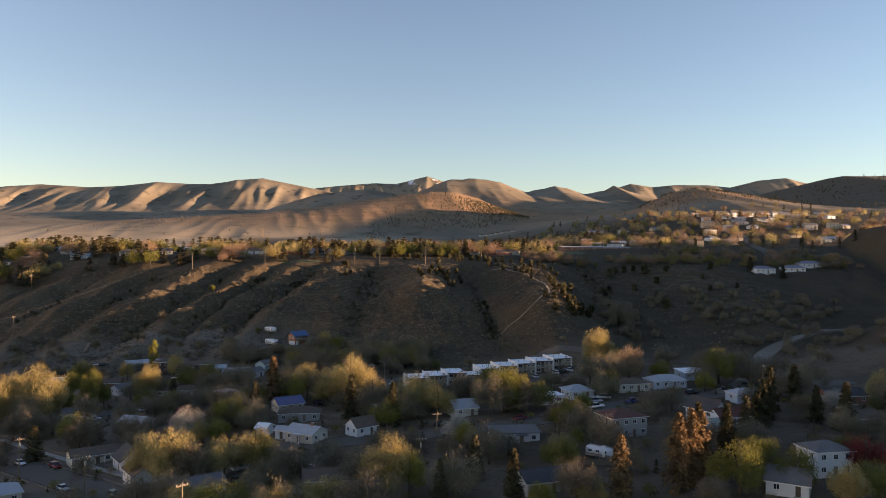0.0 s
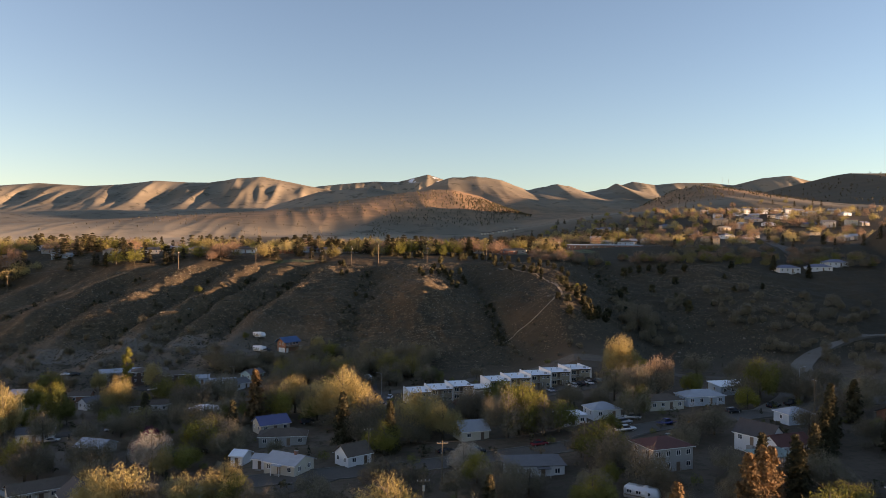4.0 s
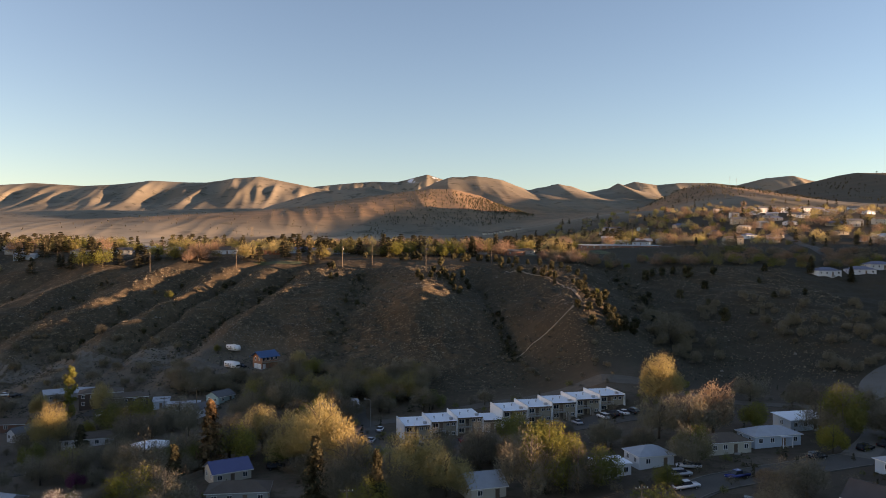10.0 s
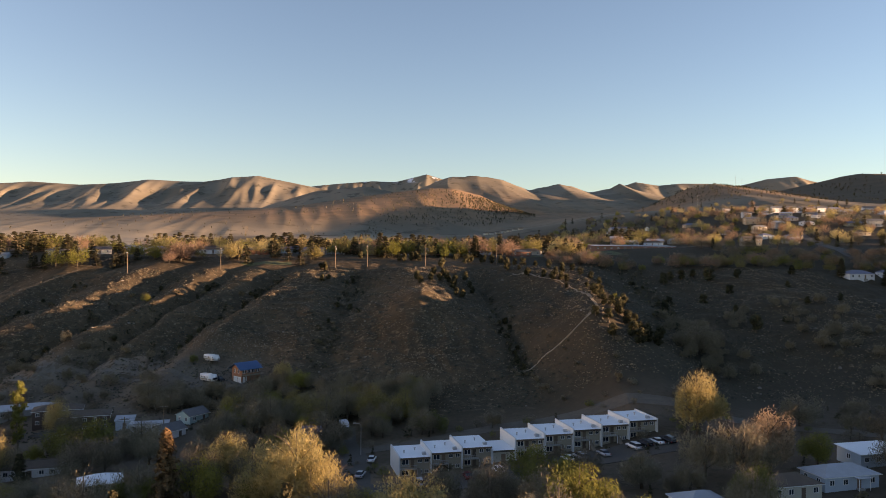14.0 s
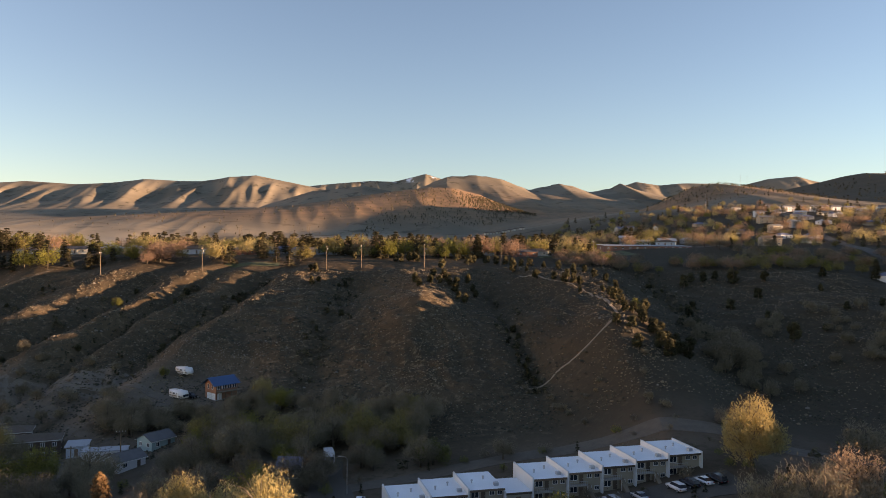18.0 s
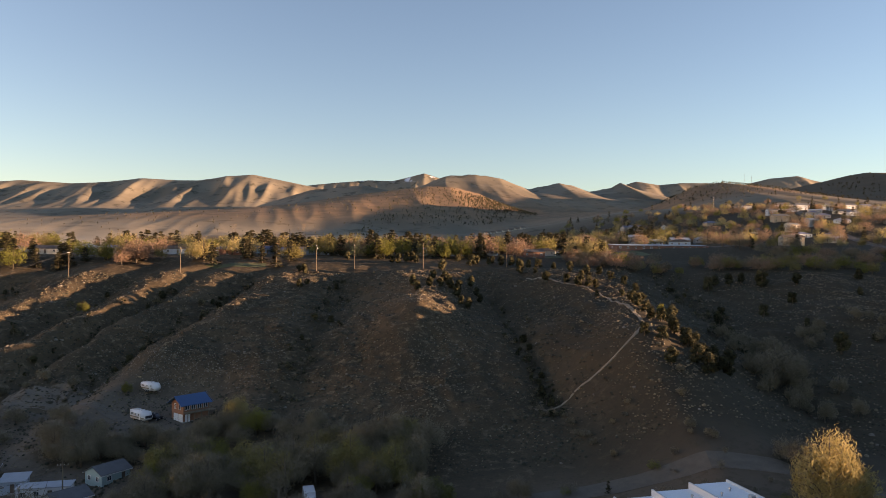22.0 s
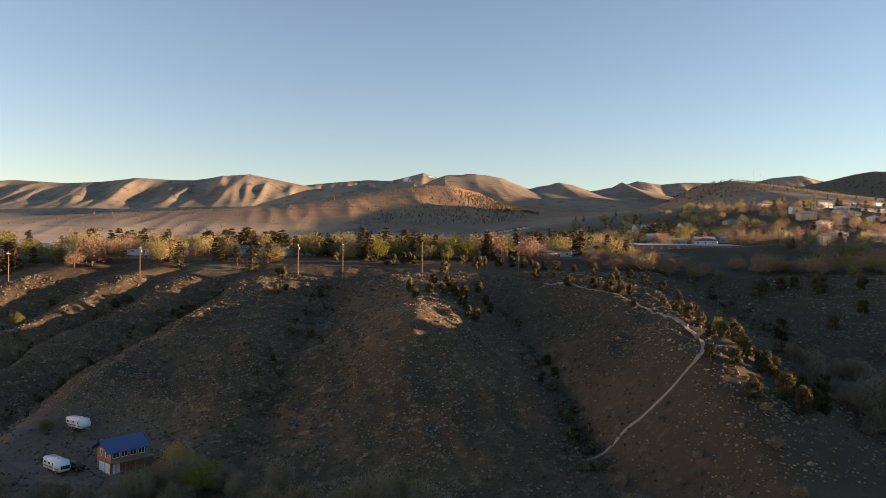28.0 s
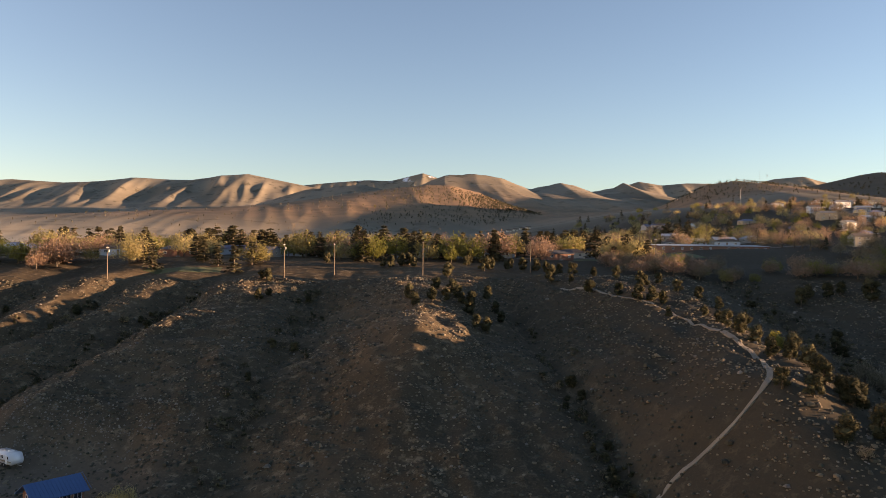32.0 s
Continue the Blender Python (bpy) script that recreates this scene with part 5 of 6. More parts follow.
# ================= trees of the valley =================
T = "trees in the valley"
VALLEY_TREES = (
    # the tall lit cottonwoods
    "golden -33 267 20 1.15", "golden -26 260 16 1.2", "bare -23 247 15 1.35", "golden -40 271 13 1.2", "golden -8 246 15 1.35", "golden -1 240 12 1.3", "bare -13 241 12 1.4",
    "bare 17 236 15 1.35", "green 22 243 16 1.3", "bare 27 236 12 1.3", "golden 64 303 18 1.35", "bare 61 268 16 1.45", "blossom 70 275 16 1.3", "bare 55 273 13 1.4",
    "green 102 271 15 1.35", "green 92 257 8 1.4", "golden -66 181 15 1.35", "golden -73 186 13 1.3", "bare -60 179 11 1.4", "golden -54 184 11 1.3",
    "golden -11 168 14 1.4", "green -7 165 10 1.3", "bare -18 172 11 1.3", "golden -47 188 12 1.35", "green -43 182 11 1.3",
    "golden -152 277 22 1.15", "golden -143 270 19 1.2", "bare -147 262 14 1.4", "golden -160 268 19 1.2", "green -136 292 15 1.1", "green -140 296 17 0.9", "bare -127 264 12 1.4",
    "golden -121 303 17 0.95", "bare -118 308 11 1.4", "poplar -133 340 21 1.1", "green -165 340 14 1.3", "golden -126 350 13 1.0", "bare -120 346 10 1.3", "golden -150 352 10 1.0",
    "rust -62 272 18 1.1", "bare -58 276 14 1.3", "golden -52 286 14 1.35", "golden -45 288 12 1.35", "bare -46 281 12 1.4", "golden -38 294 11 1.4", "bare -76 264 13 1.4",
    "bare -70 276 12 1.4", "bare -84 270 11 1.4", "bare -58 300 11 1.4", "bare -66 306 10 1.4", "white 4 206 9 1.3", "white -77 224 12 1.1", "golden -72 219 8 1.3", "purple -85 238 7 1.4", "purple -92 262 5 1.4",
    # conifers
    "conifer -15 230 14 1.0", "conifer -29 239 15 1.2", "conifer -62 246 13 1.2", "conifer 95 214 12 1.2", "conifer 99 222 14 1.2", "conifer 90 206 13 1.2", "conifer 106 208 11 1.2", "conifer 84 196 12 1.2",
    "conifer 78 188 12 1.3", "rust 49.5 153 16 1.2", "rust 53.5 157 16 1.1", "rust 58 164 14 1.1", "rust 37 151 13 1.2", "conifer 15 150 12 1.0", "conifer 62 177 13 1.2", "conifer 66 170 13 1.2", "conifer 70 180 12 1.2",
    "green 61 150 12 1.3", "green 68 157 11 1.2", "green 73 151 10 1.2", "golden 79 142 9 1.5", "green 86 144 9 1.4", "red 93 161 10 1.4", "red 98 155 9 1.4", "golden 92 140 8 1.5",
    "golden -24 153 9 1.6", "golden -33 147 9 1.5", "golden -53 154 9 1.4", "green 28 173 9 1.4", "bare 33 212 8 1.3", "bare 38 199 9 1.4", "green 35 190 6 1.3",
    "bare 64 223 10 1.5", "bare 71 227 10 1.4", "bare 59 214 8 1.4", "bare -60 236 12 1.4", "bare -67 247 12 1.4", "bare -74 240 10 1.4", "bare -92 228 10 1.4", "bare -100 234 10 1.4", "bare -110 224 11 1.4", "bare -88 214 9 1.4",
    "bare -140 247 12 1.3", "conifer -118 214 10 1.5", "conifer -108 297 9 1.6", "conifer -142 306 10 1.5", "bare -97 300 9 1.4", "bare -104 268 8 1.4", "bare -90 280 9 1.4", "bare -112 262 9 1.4",
    "bare 40 268 9 1.5", "bare 30 277 8 1.5", "bare 10 262 10 1.4", "bare -2 268 10 1.4", "bare 20 268 9 1.5", "green 45 233 6 1.3", "bare -8 256 9 1.4", "bare 48 262 8 1.4", "green 30 258 7 1.3",
    "bare 131 262 13 1.4", "bare 122 250 12 1.4", "conifer 114 238 12 1.3", "bare 134 221 13 1.3", "white 119 223 8 1.4", "conifer 127 207 14 1.2", "golden 139 233 12 1.3", "conifer 138 211 13 1.2", "conifer 110 200 13 1.2", "bare 104 190 11 1.4", "conifer 118 190 13 1.2",
    "bare -170 290 12 1.3", "golden -176 302 15 1.3", "green -160 319 13 1.3", "bare -186 323 12 1.3", "golden -190 282 16 1.3", "golden -170 260 17 1.3", "bare -180 270 13 1.3",
    "bare 2 190 8 1.4", "bare 12 182 9 1.4", "conifer 8 172 10 1.2", "bare 45 180 7 1.4", "bare -8 196 8 1.4", "bare -14 205 7 1.4", "bare 30 182 8 1.4", "bare -30 196 7 1.4",
    "golden 30 148 7 1.4", "conifer 0 158 9 1.1", "bare -40 160 8 1.4", "bare 42 166 8 1.4", "green 20 146 7 1.4", "bare -66 164 8 1.4",
)
for line in VALLEY_TREES:
    kind, *nums = line.split()
    tx, ty, th, tw = map(float, nums)
    tree(kind, tx, ty, th, 1.0, wide=tw, group=T)

# thicket between the terrace drive and the bluff, and round the yard
rng = np.random.RandomState(5)
thicket = [(("bare", "bare", "olive", "bare")[i % 4], -64 + i * 2.3 + rng.uniform(-2, 2), 346 + rng.uniform(-8, 14) + 0.25 * (i - 10), rng.uniform(8, 12.5), 1.35) for i in range(26)]
for i in range(40):
    x, y = rng.uniform(-112, -66), rng.uniform(358, 376)
    if not (-100 < x < -72 and y > 372):
        thicket.append(("bare", x, y - 0.2 * (x + 66), rng.uniform(5, 9), 1.5))
for i in range(10):
    thicket.append(("bare", rng.uniform(-100, -55), rng.uniform(318, 345), rng.uniform(5, 9), 1.4))
for i in range(36):
    thicket.append((("bare", "bare", "green", "bare", "olive")[i % 5], rng.uniform(-72, -8), rng.uniform(334, 362), rng.uniform(5, 10), 1.4))
for i in range(60):
    x, y = rng.uniform(-66, -8), rng.uniform(344, 386)
    if y < 384 - 0.45 * (x + 66):
        thicket.append((("bare", "bare", "olive", "bare", "green")[i % 5], x, y, rng.uniform(5, 9.5), rng.uniform(1.3, 1.7)))
woods("thicket", "dense grey and budding trees at the foot of the bluff", thicket, 0.9)


def clear(x, y, margin=0.0):
    return all((x - a) ** 2 + (y - b) ** 2 > (r + margin) ** 2 for a, b, r in BUILT)


# leafless trees that fill the yards
count = 0
while count < 185:
    x, y = rng.uniform(-185, 135), rng.uniform(142, 330)
    if abs(x) < 0.62 * y + 8 and clear(x, y, 2.5) and not (-30 < x < 75 and 274 < y < 325) and abs(y - 218 - 0.35 * x) > 8:
        tree(("bare", "bare", "bare", "green")[count % 4], x, y, rng.uniform(5, 12), 1.0, wide=rng.uniform(1.3, 1.8), group=T)
        count += 1
tree("golden", -60.5, 381, 8.5, 1.0, wide=1.2, group="thicket below the bluff")
tree("green", -101, 405, 4.5, 1.0, wide=1.2, group="thicket below the bluff")

# ================= junipers and shrubs of the bluff =================
J = "junipers on the bluff"
JUNIPERS = (
    "-28 545 4.6", "-25 544 5", "-21 548 5.4", "-18 549 5.4", "-16 546 4.2", "-3 519 5.6", "-2 566 5.6", "11 535 5.6", "14 541 4.6", "-15 481 5", "-7 493 4.1", "-8 476 4.4", "-4 479 4.4",
    "-1 491 3.7", "1 479 3.9", "3 473 5.2", "0 484 4.6", "4 481 4.2", "-2 487 4.8", "4 455 3.8", "7 456 4.5", "9 486 5", "11 478 4.2", "12 470 3.6", "26 537 5.3", "31 537 4.9", "32 507 6.2", "38 501 2.7",
    "40 480 4.5", "50 463 4.6", "54 463 4.6", "56 459 3.9", "52 468 4.2", "47 473 4", "54 448 2.8", "63 447 3", "64 440 3.4", "63 432 4.2", "64 424 4.6", "62 422 4.7", "63 416 4.5", "54 384 3.9", "62 406 4.3",
    "64 402 4.1", "66 399 4.6", "65 393 4.4", "64 389 4.9", "67 388 4.6", "66 383 5.3", "69 386 4.8", "69 379 4.6", "72 381 5", "71 374 4.8", "68 371 5.4", "57 369 5.1", "58 381 4.1", "65 373 5.6", "66 367 5.4",
    "75 377 5", "78 384 5.2", "113 497 6.6", "118 502 5", "123 499 5.4", "131 506 4.8", "137 498 7.5", "150 493 5.4", "184 506 4.9", "161 442 3.6", "73 420 6", "-67 519 5", "-70 521 3.6", "-52 558 4.3",
    "22 545 4", "34 530 4.4", "42 520 4.6", "38 526 4.2", "48 512 4", "54 505 4.6", "60 497 4.2", "20 538 3.8", "5 552 4.2", "64 490 4", "58 484 3.6", "66 478 4.2", "69 468 4", "71 458 3.8",
)
for line in JUNIPERS:
    jx, jy, jh = map(float, line.split())
    tree("juniper", jx, jy, jh, 1.0, wide=1.2, group=J)
for x, y, h in ((125, 412, 7.4), (119, 455, 5), (141, 420, 3), (128, 440, 3.5), (100, 452, 3.5), (104, 458, 4), (-13, 470, 4), (-65, 497, 4), (-62, 499, 3), (137, 470, 5), (170, 480, 4), (180, 450, 4), (-16, 485, 2.5)):
    tree("juniper", x, y, h, 1.0, wide=1.2, group=J)
for i in range(16):
    y = rng.uniform(376, 425)
    tree("juniper", bed_x(27, y) + rng.normal() * 1.6, y, rng.uniform(1.2, 2.8), 1.0, wide=1.5, group=J)
for i in range(90):
    g = (-248, -198, -150, -119, -90, -90, -48, 97, 97)[i % 9]
    y = rng.uniform(415, 512)
    tree(("scrub", "juniper")[i % 2], bed_x(g, y) + rng.normal() * 3, y, rng.uniform(1.4, 3.4), 0.6 if i % 2 == 0 else 1.0, wide=1.4, group="shrubs in the gullies")
tree("bare", 93, 389, 15, 1.0, wide=1.5, group="thicket in the ravine")
tree("bare", 101, 398, 11, 1.0, wide=1.5, group="thicket in the ravine")
tree("green", -148, 475, 5.5, 1.0, wide=1.3, group="shrubs in the gullies")
tree("green", 70, 421, 6, 1.0, wide=1.1, group="thicket in the ravine")
rows = [("bare", 96 + rng.normal() * 7, rng.uniform(366, 430), rng.uniform(3, 7), 1.4) for _ in range(34)]
rows += [("bare", rng.uniform(140, 220), rng.uniform(340, 440), rng.uniform(3, 6), 1.5) for _ in range(60)]
rows += [("bare", rng.uniform(118, 235), rng.uniform(385, 440) if i % 2 else rng.uniform(300, 345), rng.uniform(3.5, 7), 1.5) for i in range(60)]
rows += [("bare", rng.uniform(-290, -120), rng.uniform(345, 430), rng.uniform(2.5, 6), 1.6) for _ in range(130)]
rows += [("bare", rng.uniform(28, 60), rng.uniform(335, 372), rng.uniform(1.5, 3.5), 1.5) for _ in range(14)]
woods("bare_thickets", "leafless grey-brown thickets on the lower slopes", rows, 0.6)


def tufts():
    """Grass clumps on the backs of the spurs, sagebrush in the hollows and stones over the whole bluff, too many to
    count; their tones also paint lighter backs and shaded hollows.
    """
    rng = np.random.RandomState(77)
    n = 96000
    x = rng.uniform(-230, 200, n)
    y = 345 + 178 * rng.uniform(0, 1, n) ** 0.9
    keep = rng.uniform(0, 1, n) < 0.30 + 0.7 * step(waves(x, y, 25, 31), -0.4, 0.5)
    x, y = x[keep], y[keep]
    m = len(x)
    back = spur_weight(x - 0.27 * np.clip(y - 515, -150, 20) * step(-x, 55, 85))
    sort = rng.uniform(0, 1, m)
    # sorted by relief: light backs and shaded hollows put into plant colour
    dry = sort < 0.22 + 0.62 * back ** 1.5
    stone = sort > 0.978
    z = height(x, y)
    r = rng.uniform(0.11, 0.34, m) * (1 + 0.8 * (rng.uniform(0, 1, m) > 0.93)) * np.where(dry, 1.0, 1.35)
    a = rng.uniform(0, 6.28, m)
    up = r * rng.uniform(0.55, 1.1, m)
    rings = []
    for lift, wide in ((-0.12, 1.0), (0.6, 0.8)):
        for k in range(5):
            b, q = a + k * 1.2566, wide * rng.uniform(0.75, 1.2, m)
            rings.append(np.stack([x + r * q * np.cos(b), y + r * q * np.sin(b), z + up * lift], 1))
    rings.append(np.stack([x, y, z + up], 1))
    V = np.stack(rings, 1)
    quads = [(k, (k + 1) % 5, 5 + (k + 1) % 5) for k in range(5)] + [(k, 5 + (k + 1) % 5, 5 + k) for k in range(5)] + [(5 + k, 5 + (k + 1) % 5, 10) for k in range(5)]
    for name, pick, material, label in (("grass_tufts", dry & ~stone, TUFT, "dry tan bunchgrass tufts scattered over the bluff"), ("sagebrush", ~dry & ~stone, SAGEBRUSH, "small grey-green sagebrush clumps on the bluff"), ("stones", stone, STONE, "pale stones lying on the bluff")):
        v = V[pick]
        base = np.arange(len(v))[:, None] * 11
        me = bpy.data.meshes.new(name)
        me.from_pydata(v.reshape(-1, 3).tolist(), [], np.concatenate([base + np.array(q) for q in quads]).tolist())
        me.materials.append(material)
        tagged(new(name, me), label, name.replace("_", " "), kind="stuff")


# pale and dark plant tones double as light and shade on the spurs
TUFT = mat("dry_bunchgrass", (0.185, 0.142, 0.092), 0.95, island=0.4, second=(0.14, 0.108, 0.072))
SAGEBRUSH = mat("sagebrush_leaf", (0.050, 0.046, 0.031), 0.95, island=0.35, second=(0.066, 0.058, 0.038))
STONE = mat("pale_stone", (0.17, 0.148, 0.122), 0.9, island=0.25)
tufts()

# ================= the bench: trees and houses =================
B = "trees on the bench"
rng = np.random.RandomState(8)
kinds = ("conifer", "golden", "dusty", "conifer", "olive", "green", "olive", "conifer", "conifer")
near, far = [], []
# clumps of one kind each, with gaps for houses and lawns between them
for i in range(190):
    cy = 538 + 250 * rng.uniform(0, 1) ** 1.2
    cx = rng.uniform(-0.62 * cy, 100 + 0.12 * cy)
    if cy < 566 and -70 < cx < 85:
        cy += 34
    kind = kinds[rng.randint(0, 9)]
    for k in range(rng.randint(1, 6)):
        h = rng.uniform(9, 15.5) * (0.75 if cy < 570 else 1) if kind == "conifer" else rng.uniform(7, 14)
        row = (kind if rng.uniform() < 0.8 else kinds[rng.randint(0, 9)], cx + rng.normal() * 7, max(cy + rng.normal() * 7, 534 if cx < -70 else 563), h, 1.9 if kind == "conifer" else 1.4)
        (near if row[2] < 545 else far).append(row)
# the dim band of budding trees over the ravine
for i in range(230):
    far.append((("bare", "dusty", "dusty", "olive", "bare", "green")[rng.randint(0, 6)], rng.uniform(62, 300), rng.uniform(520, 590), rng.uniform(4, 8.5), 1.6))
for i in range(400):
    y = rng.uniform(600, 1120)
    far.append((("conifer", "olive", "bare", "golden", "dusty", "dusty")[rng.randint(0, 6)], rng.uniform(0.12 * y, 0.62 * y), y, rng.uniform(6, 12), 1.3))
for i in range(150):
    y = rng.uniform(680, 1150)
    far.append((("conifer", "olive", "conifer", "green", "golden", "dusty")[rng.randint(0, 6)], rng.uniform(-0.02 * y, 0.2 * y), y, rng.uniform(6, 11), 1.4))
for i in range(220):
    y = rng.uniform(640, 1350)
    far.append((("conifer", "olive", "bare", "green", "dusty", "golden", "conifer")[rng.randint(0, 7)], rng.uniform(0.14 * y, 0.5 * y), y, rng.uniform(6, 11), 1.5))
for i in range(70):
    y = rng.uniform(600, 660)
    far.append((("olive", "conifer", "dusty", "conifer", "golden")[rng.randint(0, 5)], rng.uniform(-0.6 * y, 60), y, rng.uniform(9, 14), 1.3))
# the school and the street before it stay in view
both = [r for r in near + far if not (84 < r[1] < 170 and 548 < r[2] < 640)]
woods("bench_woods", "mixed spring trees between houses on the bench", [r for r in both if r[2] < 640])
woods("hillside_woods", "mixed spring trees between the far houses", [r for r in both if r[2] >= 640], 0.3)
walls, roofs = ("white", "cream", "tan", "brick", "grey", "blue"), ("grey", "brown", "dark", "pale", "slate")
for i in range(44):
    x = -350 + 11 * i + rng.uniform(-3, 3)
    y = (584, 606, 640)[i % 3] + rng.uniform(-8, 8)
    if 78 < x < 175:
        continue
    house(x, y, rng.uniform(-25, 25), rng.uniform(11, 16), rng.uniform(7, 9), "single-storey house among trees on the bench", walls[rng.randint(0, 6)], roofs[rng.randint(0, 5)], ("gable", "hip")[i % 2], wins=(3, 1), detail=False, group="houses on the bench")
for i in range(52):
    y = rng.uniform(650, 1060)
    x = rng.uniform(0.19 * y, 0.55 * y)
    house(x, y, rng.uniform(-30, 30), rng.uniform(9, 14), rng.uniform(6.5, 9), "pale hillside house with a pitched roof", ("grey", "cream", "tan", "white", "grey", "blue")[rng.randint(0, 6)], ("grey", "brown", "pale", "slate")[rng.randint(0, 4)], ("gable", "hip")[i % 2], storeys=1 + (i % 4 == 0), wins=(3, 1), detail=False, group="houses on the hillside")
for i in range(5):
    house(372 + i * 19, 980 + 3 * i, 12, 17, 11, "white two-storey apartment house in sunlight", "white", "grey", "gable", storeys=2, wins=(4, 1), detail=False, group="white apartment houses on the hill")

for i in range(7):
    house(74 + i * 10.5, 1420 + 2 * i, 4, 7, 8, "small pale cabin in a row below the hill", "cream", "brown", "gable", wins=(1, 1), detail=False, group="row of pale cabins")
for x, y, turn in ((222, 512, 10), (247, 520, -8), (262, 528, 6)):
    house(x, y, turn, 15, 9, "low pale house at the edge of the bench", "white", "slate", "hip", wins=(4, 1), detail=False, group="houses on the bench")
tree("conifer", 214, 512, 10, 1.0, wide=1.5, group=B)
tree("conifer", 232, 502, 9, 1.0, wide=1.6, group=B)

# the long school with its pale blue roof, and its lawn
house(128, 622, 8, 58, 14, "long brick school with a pale blue metal roof", "brick", "pale", "shed", pitch=0.12, wins=(12, 1), detail=False, category="school", name="school")
LAWN = mat("spring_lawn", (0.080, 0.092, 0.038), 0.95, var=0.3, scale=0.5)
ribbon("lawn", [(52, 585), (80, 590), (112, 596)], 22, LAWN, "bright green lawn on the bench", 0.08, category="lawn")
ribbon("lawn", [(-118, 541), (-104, 538), (-90, 540)], 8, LAWN, "dull green lawn behind the bluff edge", 0.07, category="lawn")

# ================= poles and wires =================
POLE = mat("weathered_pole", (0.16, 0.12, 0.085), 0.95, var=0.2, scale=2)
WIRE = mat("power_wire", (0.05, 0.05, 0.05), 0.6)
PALE_POLE = mat("pale_steel_pole", (0.34, 0.34, 0.32), 0.5, metal=0.3)
POLE_TOPS = {}


def power_pole(key, x, y, h, turn=0, drum=False, pale=False):
    z = ground_at(x, y)
    root = thing("power_pole", "tall pale steel power pole on the bench" if pale else "weathered wooden power pole with a crossarm", "power pole", "power poles", pose(x, y, z, 0, 0, turn))
    part("shaft", tube([(0, 0, -0.8), (0, 0, h)], [0.19, 0.12], 8), PALE_POLE if pale else POLE, root)
    arm = part("crossarm", box(-1.25, -0.08, h - 0.75, 1.25, 0.08, h - 0.55), POLE, root)
    for sx in (-1.1, -0.4, 0.4, 1.1):
        part("insulator", tube([(sx, 0, h - 0.55), (sx, 0, h - 0.3)], [0.06, 0.05], 6), TRIM, arm)
    if drum:
        part("transformer", tube([(0, -0.42, h - 2.3), (0, -0.42, h - 1.3)], [0.26, 0.26], 10), PALE_POLE, root)
    m = pose(x, y, z, 0, 0, turn)
    POLE_TOPS[key] = [m @ Vector((sx, 0, h - 0.3)) for sx in (-1.1, 0.4, 1.1)]


def wires(a, b, sag=1.2):
    bm = bmesh.new()
    for p, q in zip(POLE_TOPS[a], POLE_TOPS[b]):
        add_tube(bm, [p.lerp(q, t) - Vector((0, 0, 4 * sag * t * (1 - t))) for t in (i / 10 for i in range(11))], [0.022] * 11, 3)
    tagged(part("power_line", bm, WIRE), "thin dark power wires strung between poles", "power line", "power lines")


for key, x, y, h, turn, drum, pale in (
    ("a", -290, 520, 12, 90, 0, 0), ("b", -175, 516, 12, 90, 0, 0), ("c", -125.7, 522, 12, 90, 1, 0), ("d", -62, 522, 13, 90, 1, 0), ("e", -45, 530, 12, 90, 0, 0), ("f", -12, 524, 12, 90, 0, 0), ("g", 28, 530, 12, 90, 0, 0), ("h", 80, 548, 12, 90, 0, 0),
    ("i", -250, 430, 13, 30, 0, 0), ("j", -330, 330, 13, 30, 0, 0),
    ("k", -82.5, 171, 11, 48, 1, 0), ("l", -112, 196, 11, 48, 1, 0), ("m", -148, 228, 11, 48, 0, 0), ("n", -50, 143, 11, 48, 0, 0),
    ("o", -4.5, 170, 11, 10, 1, 0), ("p", -1, 200, 10, 10, 0, 0), ("q", 33, 208, 10, 10, 0, 0), ("r", -20, 222, 9, 10, 0, 0), ("s", 110, 252, 10, 100, 0, 0), ("t", -96, 330, 10, 20, 0, 0), ("u", -90, 345, 9, 20, 0, 0), ("v", -128, 318, 10, 20, 0, 0),
):
    power_pole(key, x, y, h, turn, drum, pale)
for a, b in ("ab", "bc", "cd", "de", "ef", "fg", "gh", "bi", "ij", "kl", "lm", "kn", "op", "pq", "pr", "tu", "tv"):
    wires(a, b)


def lattice_tower(x, y, h):
    z = ground_at(x, y)
    root = thing("pylon", "grey steel lattice pylon far off on the plain", "pylon", "pylons", pose(x, y, z, 0, 0, 20))
    for sx in (-1, 1):
        for sy in (-1, 1):
            part("leg", tube([(sx * 2.4, sy * 2.4, -1), (sx * 1.0, sy * 1.0, h)], [0.2, 0.14], 4), POLE, root)
    for k in range(4):
        zz = h * (k + 0.6) / 4
        w = 2.4 - 1.4 * zz / h
        for s in (-1, 1):
            part("brace", tube([(-w, s * w, zz - h / 9), (w, s * w, zz + h / 9)], [0.1, 0.1], 4), POLE, root)
    for k in range(2):
        part("arm", box(-4, -0.15, h * (0.78 + 0.2 * k), 4, 0.15, h * (0.78 + 0.2 * k) + 0.3), POLE, root)


lattice_tower(-223, 1361, 15)
lattice_tower(-318, 1300, 15)


def mast(x, y, h):
    z = ground_at(x, y)
    root = thing("radio_mast", "thin grey radio mast on the hilltop", "mast", "radio masts", pose(x, y, z))
    part("shaft", tube([(0, 0, -1), (0, 0, h)], [0.2, 0.12], 6), POLE, root)
    part("antenna", tube([(-1.2, 0, h * 0.8), (1.2, 0, h * 0.8)], [0.12, 0.12], 4), POLE, root)


mast(655, 1770, 26)
mast(672, 1775, 23)


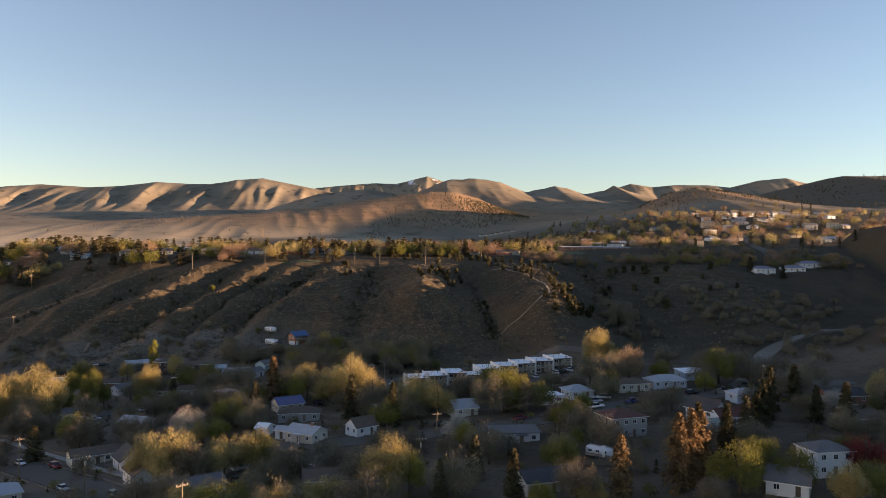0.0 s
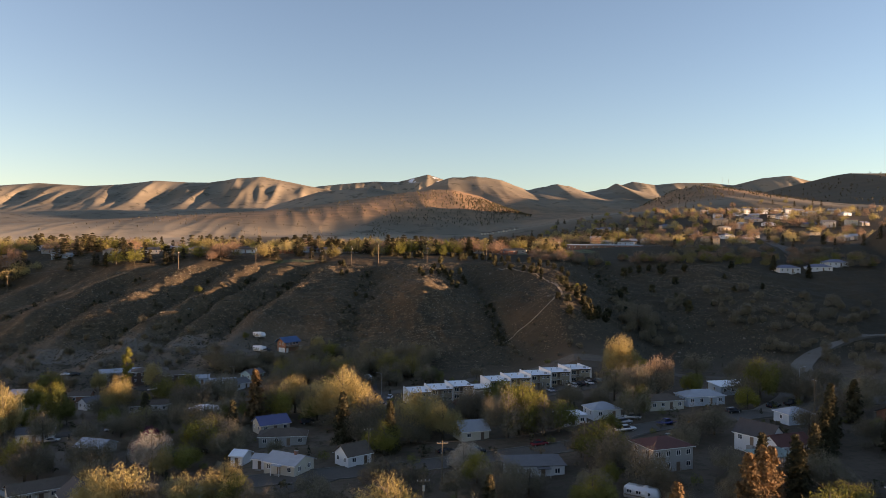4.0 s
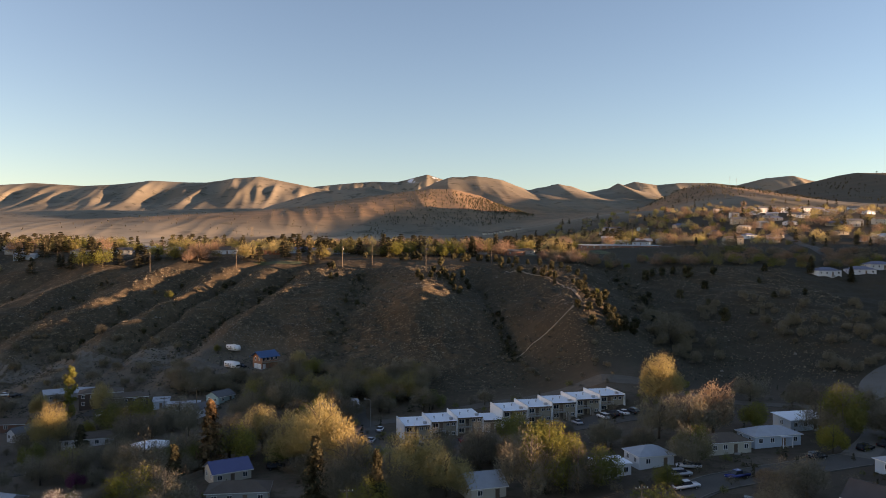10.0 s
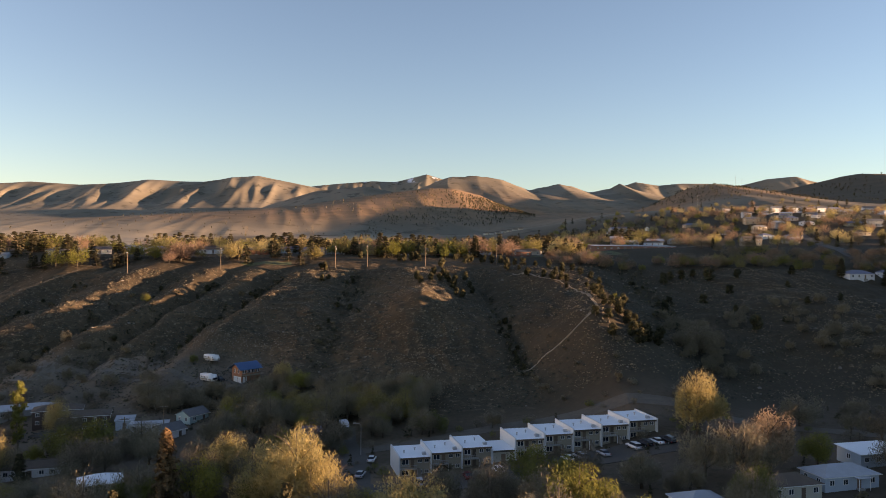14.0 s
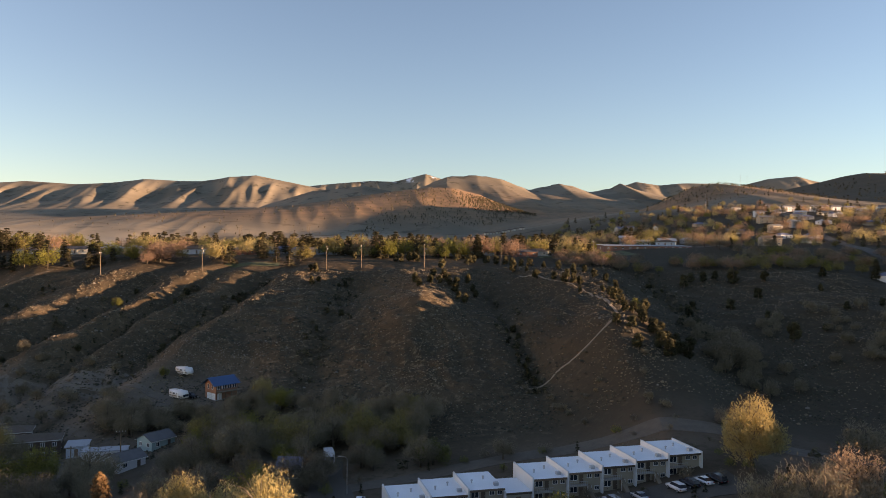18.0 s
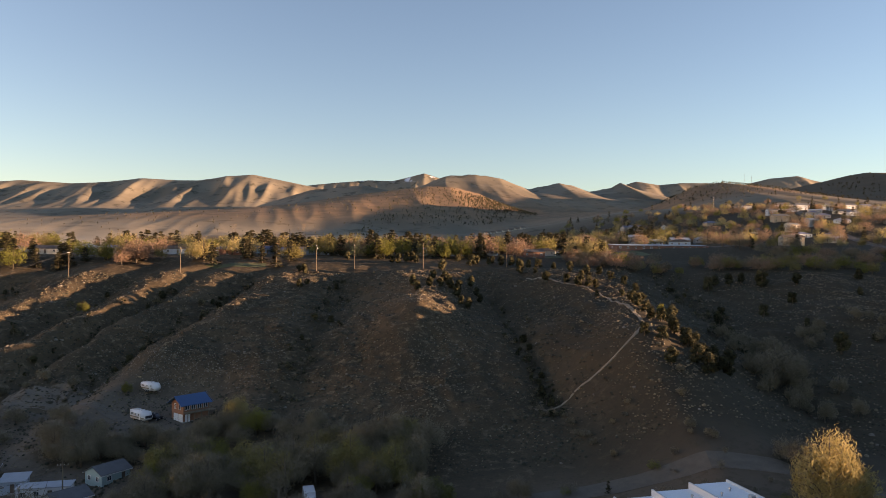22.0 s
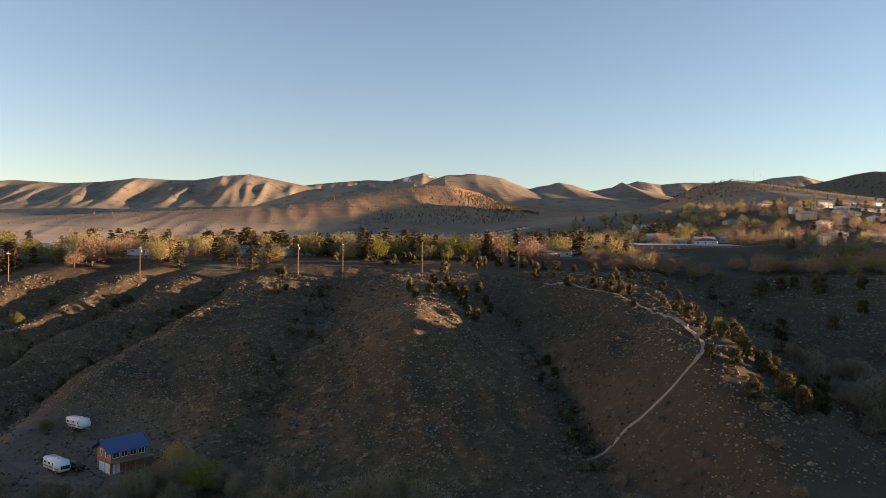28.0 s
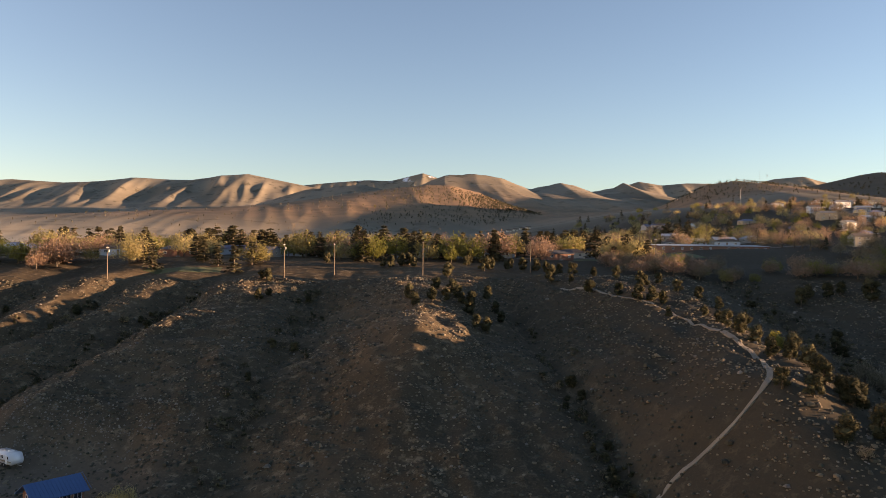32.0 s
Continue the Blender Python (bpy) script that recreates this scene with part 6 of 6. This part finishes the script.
def street_lamp(x, y, h, turn=0):
    root = thing("street_lamp", "tall grey steel lamp pole with a curved arm", "street lamp", "street lamps", pose(x, y, ground_at(x, y), 0, 0, turn))
    part("shaft", tube([(0, 0, -0.5), (0, 0, h), (0.4, 0, h + 0.5), (1.6, 0, h + 0.7)], [0.11, 0.07, 0.06, 0.05], 6), PALE_POLE, root)
    part("lamp_head", box(1.4, -0.14, h + 0.6, 2.1, 0.14, h + 0.74), METAL, root)


street_lamp(-24, 310, 8, 180)
street_lamp(120, 282, 8, 0)
# stands for a sports field floodlight pole, built from the same parts
street_lamp(330, 1075, 24)

# ================= fences, rubble and scrub =================
def fence(pts, h=1.6, label="weathered wooden board fence between yards"):
    """Boards on posts along a line, each its own piece."""
    root = thing("fence", label, "fence", "fences in the valley")
    c = smooth_path(pts, 2.4)
    for i, (a, b) in enumerate(zip(c[:-1], c[1:])):
        za, zb = ground_at(*a), ground_at(*b)
        ang = math.degrees(math.atan2(b[1] - a[1], b[0] - a[0]))
        L = float(np.linalg.norm(b - a))
        m = pose(a[0], a[1], za, 0, -math.degrees(math.atan2(zb - za, L)), ang)
        if "panel" not in FENCE:
            bm = box(0.02, -0.03, 0.05, 0.98, 0.0, 1.0)
            me = bpy.data.meshes.new("panel")
            bm.to_mesh(me)
            bm.free()
            me.materials.append(WOOD)
            bm = box(-0.06, -0.06, -0.6, 0.06, 0.06, 1.08)
            po = bpy.data.meshes.new("post")
            bm.to_mesh(po)
            bm.free()
            po.materials.append(WOOD)
            FENCE.update(panel=me, post=po)
        part("panel", FENCE["panel"], None, root).matrix_basis = m @ Matrix.Diagonal((L, 1, h, 1))
        part("post", FENCE["post"], None, root).matrix_basis = pose(a[0], a[1], za, 0, 0, ang) @ Matrix.Diagonal((1, 1, h, 1))


FENCE = {}
for pts in ([(-30, 190), (-14, 178), (-4, 176)], [(8, 190), (10, 212)], [(34, 196), (40, 210)], [(-40, 232), (-20, 236)], [(-62, 196), (-48, 206)], [(-92, 216), (-80, 226)], [(28, 176), (44, 172)], [(56, 186), (64, 194)], [(60, 254), (60, 268)], [(88, 176), (100, 184)], [(-125, 292), (-108, 300)], [(-70, 254), (-62, 266)], [(-118, 330), (-108, 338)], [(-48, 170), (-38, 178)], [(5, 250), (24, 254)]):
    fence(pts)


def litter():
    """Low shrubs, weeds, woodpiles and stones of the yards, too many to count."""
    rng = np.random.RandomState(19)
    rows = []
    for _ in range(1100):
        x, y = rng.uniform(-190, 140), rng.uniform(140, 335)
        if abs(x) < 0.62 * y + 5 and clear(x, y):
            rows.append((("bare", "scrub", "bare", "conifer", "green")[rng.randint(0, 5)], x, y, rng.uniform(1.2, 3.4), 1.5))
    woods("yard_shrubs", "low shrubs and weeds in the valley yards", rows, 0.25)
    rows = []
    for _ in range(900):
        x, y = rng.normal(90, 150), rng.uniform(1650, 2180)
        rows.append(("juniper", x + 0.1 * rng.normal() * 300, y, rng.uniform(3, 6), 1.4))
    for _ in range(1000):
        rows.append(("juniper", rng.normal(600, 190), 1790 - 370 * rng.uniform(0, 1) ** 1.7, rng.uniform(3, 5.5), 1.4))
    for _ in range(500):
        rows.append(("juniper", rng.uniform(1000, 2300), rng.uniform(1900, 2850), rng.uniform(6, 11), 1.4))
    for _ in range(700):
        rows.append(("juniper", rng.normal(150, 70), rng.uniform(1880, 2190), rng.uniform(4, 7.5), 1.4))
    for _ in range(500):
        rows.append(("juniper", rng.uniform(-140, 260), rng.uniform(1250, 1700), rng.uniform(3, 6), 1.4))
    for _ in range(160):
        rows.append(("juniper", rng.uniform(-700, 0), rng.uniform(1250, 1900), rng.uniform(2.5, 4.5), 1.6))
    zs = height(np.array([r[1] for r in rows]), np.array([r[2] for r in rows])) - plateau_z(np.array([r[1] for r in rows]), np.array([r[2] for r in rows]))
    rows = [r for r, z in zip(rows, zs) if z > 12 or r[1] < -100]
    woods("hill_junipers", "dark junipers dotted over the far hills", rows, 0.14)
    rows = []
    for k in range(430):
        g = (-248, -198, -150, -119, -90, -90, -48, -48, 97, 97)[k % 10]
        y = rng.uniform(395, 515)
        rows.append((("scrub", "bare", "juniper")[rng.randint(0, 3)], bed_x(g, y) + rng.normal() * 4.0, y, rng.uniform(0.7, 2.6), 1.6))
    for k in range(80):
        y = 372 + 110 * rng.uniform(0, 1) ** 2
        rows.append((("scrub", "bare", "juniper")[rng.randint(0, 3)], bed_x(27, y) + rng.normal() * 2.4, y, rng.uniform(0.8, 2.6), 1.6))
    woods("gully_scrub", "grey-brown scrub along the gully beds", rows, 0.25)
    n = 1500
    x, y = rng.normal(-88, 17, n), rng.normal(418, 5, n)
    x[700:], y[700:] = rng.normal(-165, 22, n - 700), rng.normal(408, 7, n - 700)
    z, r, a = height(x, y), rng.uniform(0.1, 0.38, n), rng.uniform(0, 6.28, n)
    V = np.stack([np.stack([x + r * np.cos(a + k * 1.57), y + r * np.sin(a + k * 1.57), z - 0.05], 1) for k in range(4)] + [np.stack([x, y, z + r * 0.9], 1)], 1).reshape(-1, 3)
    b = np.arange(n)[:, None] * 5
    f = np.concatenate([b + np.array(q) for q in ((0, 1, 4), (1, 2, 4), (2, 3, 4), (3, 0, 4))])
    me = bpy.data.meshes.new("rubble")
    me.from_pydata(V.tolist(), [], f.tolist())
    me.materials.append(STONE)
    tagged(new("rubble", me), "pale broken rubble heaped at the foot of the bluff", "rubble", kind="stuff")


litter()
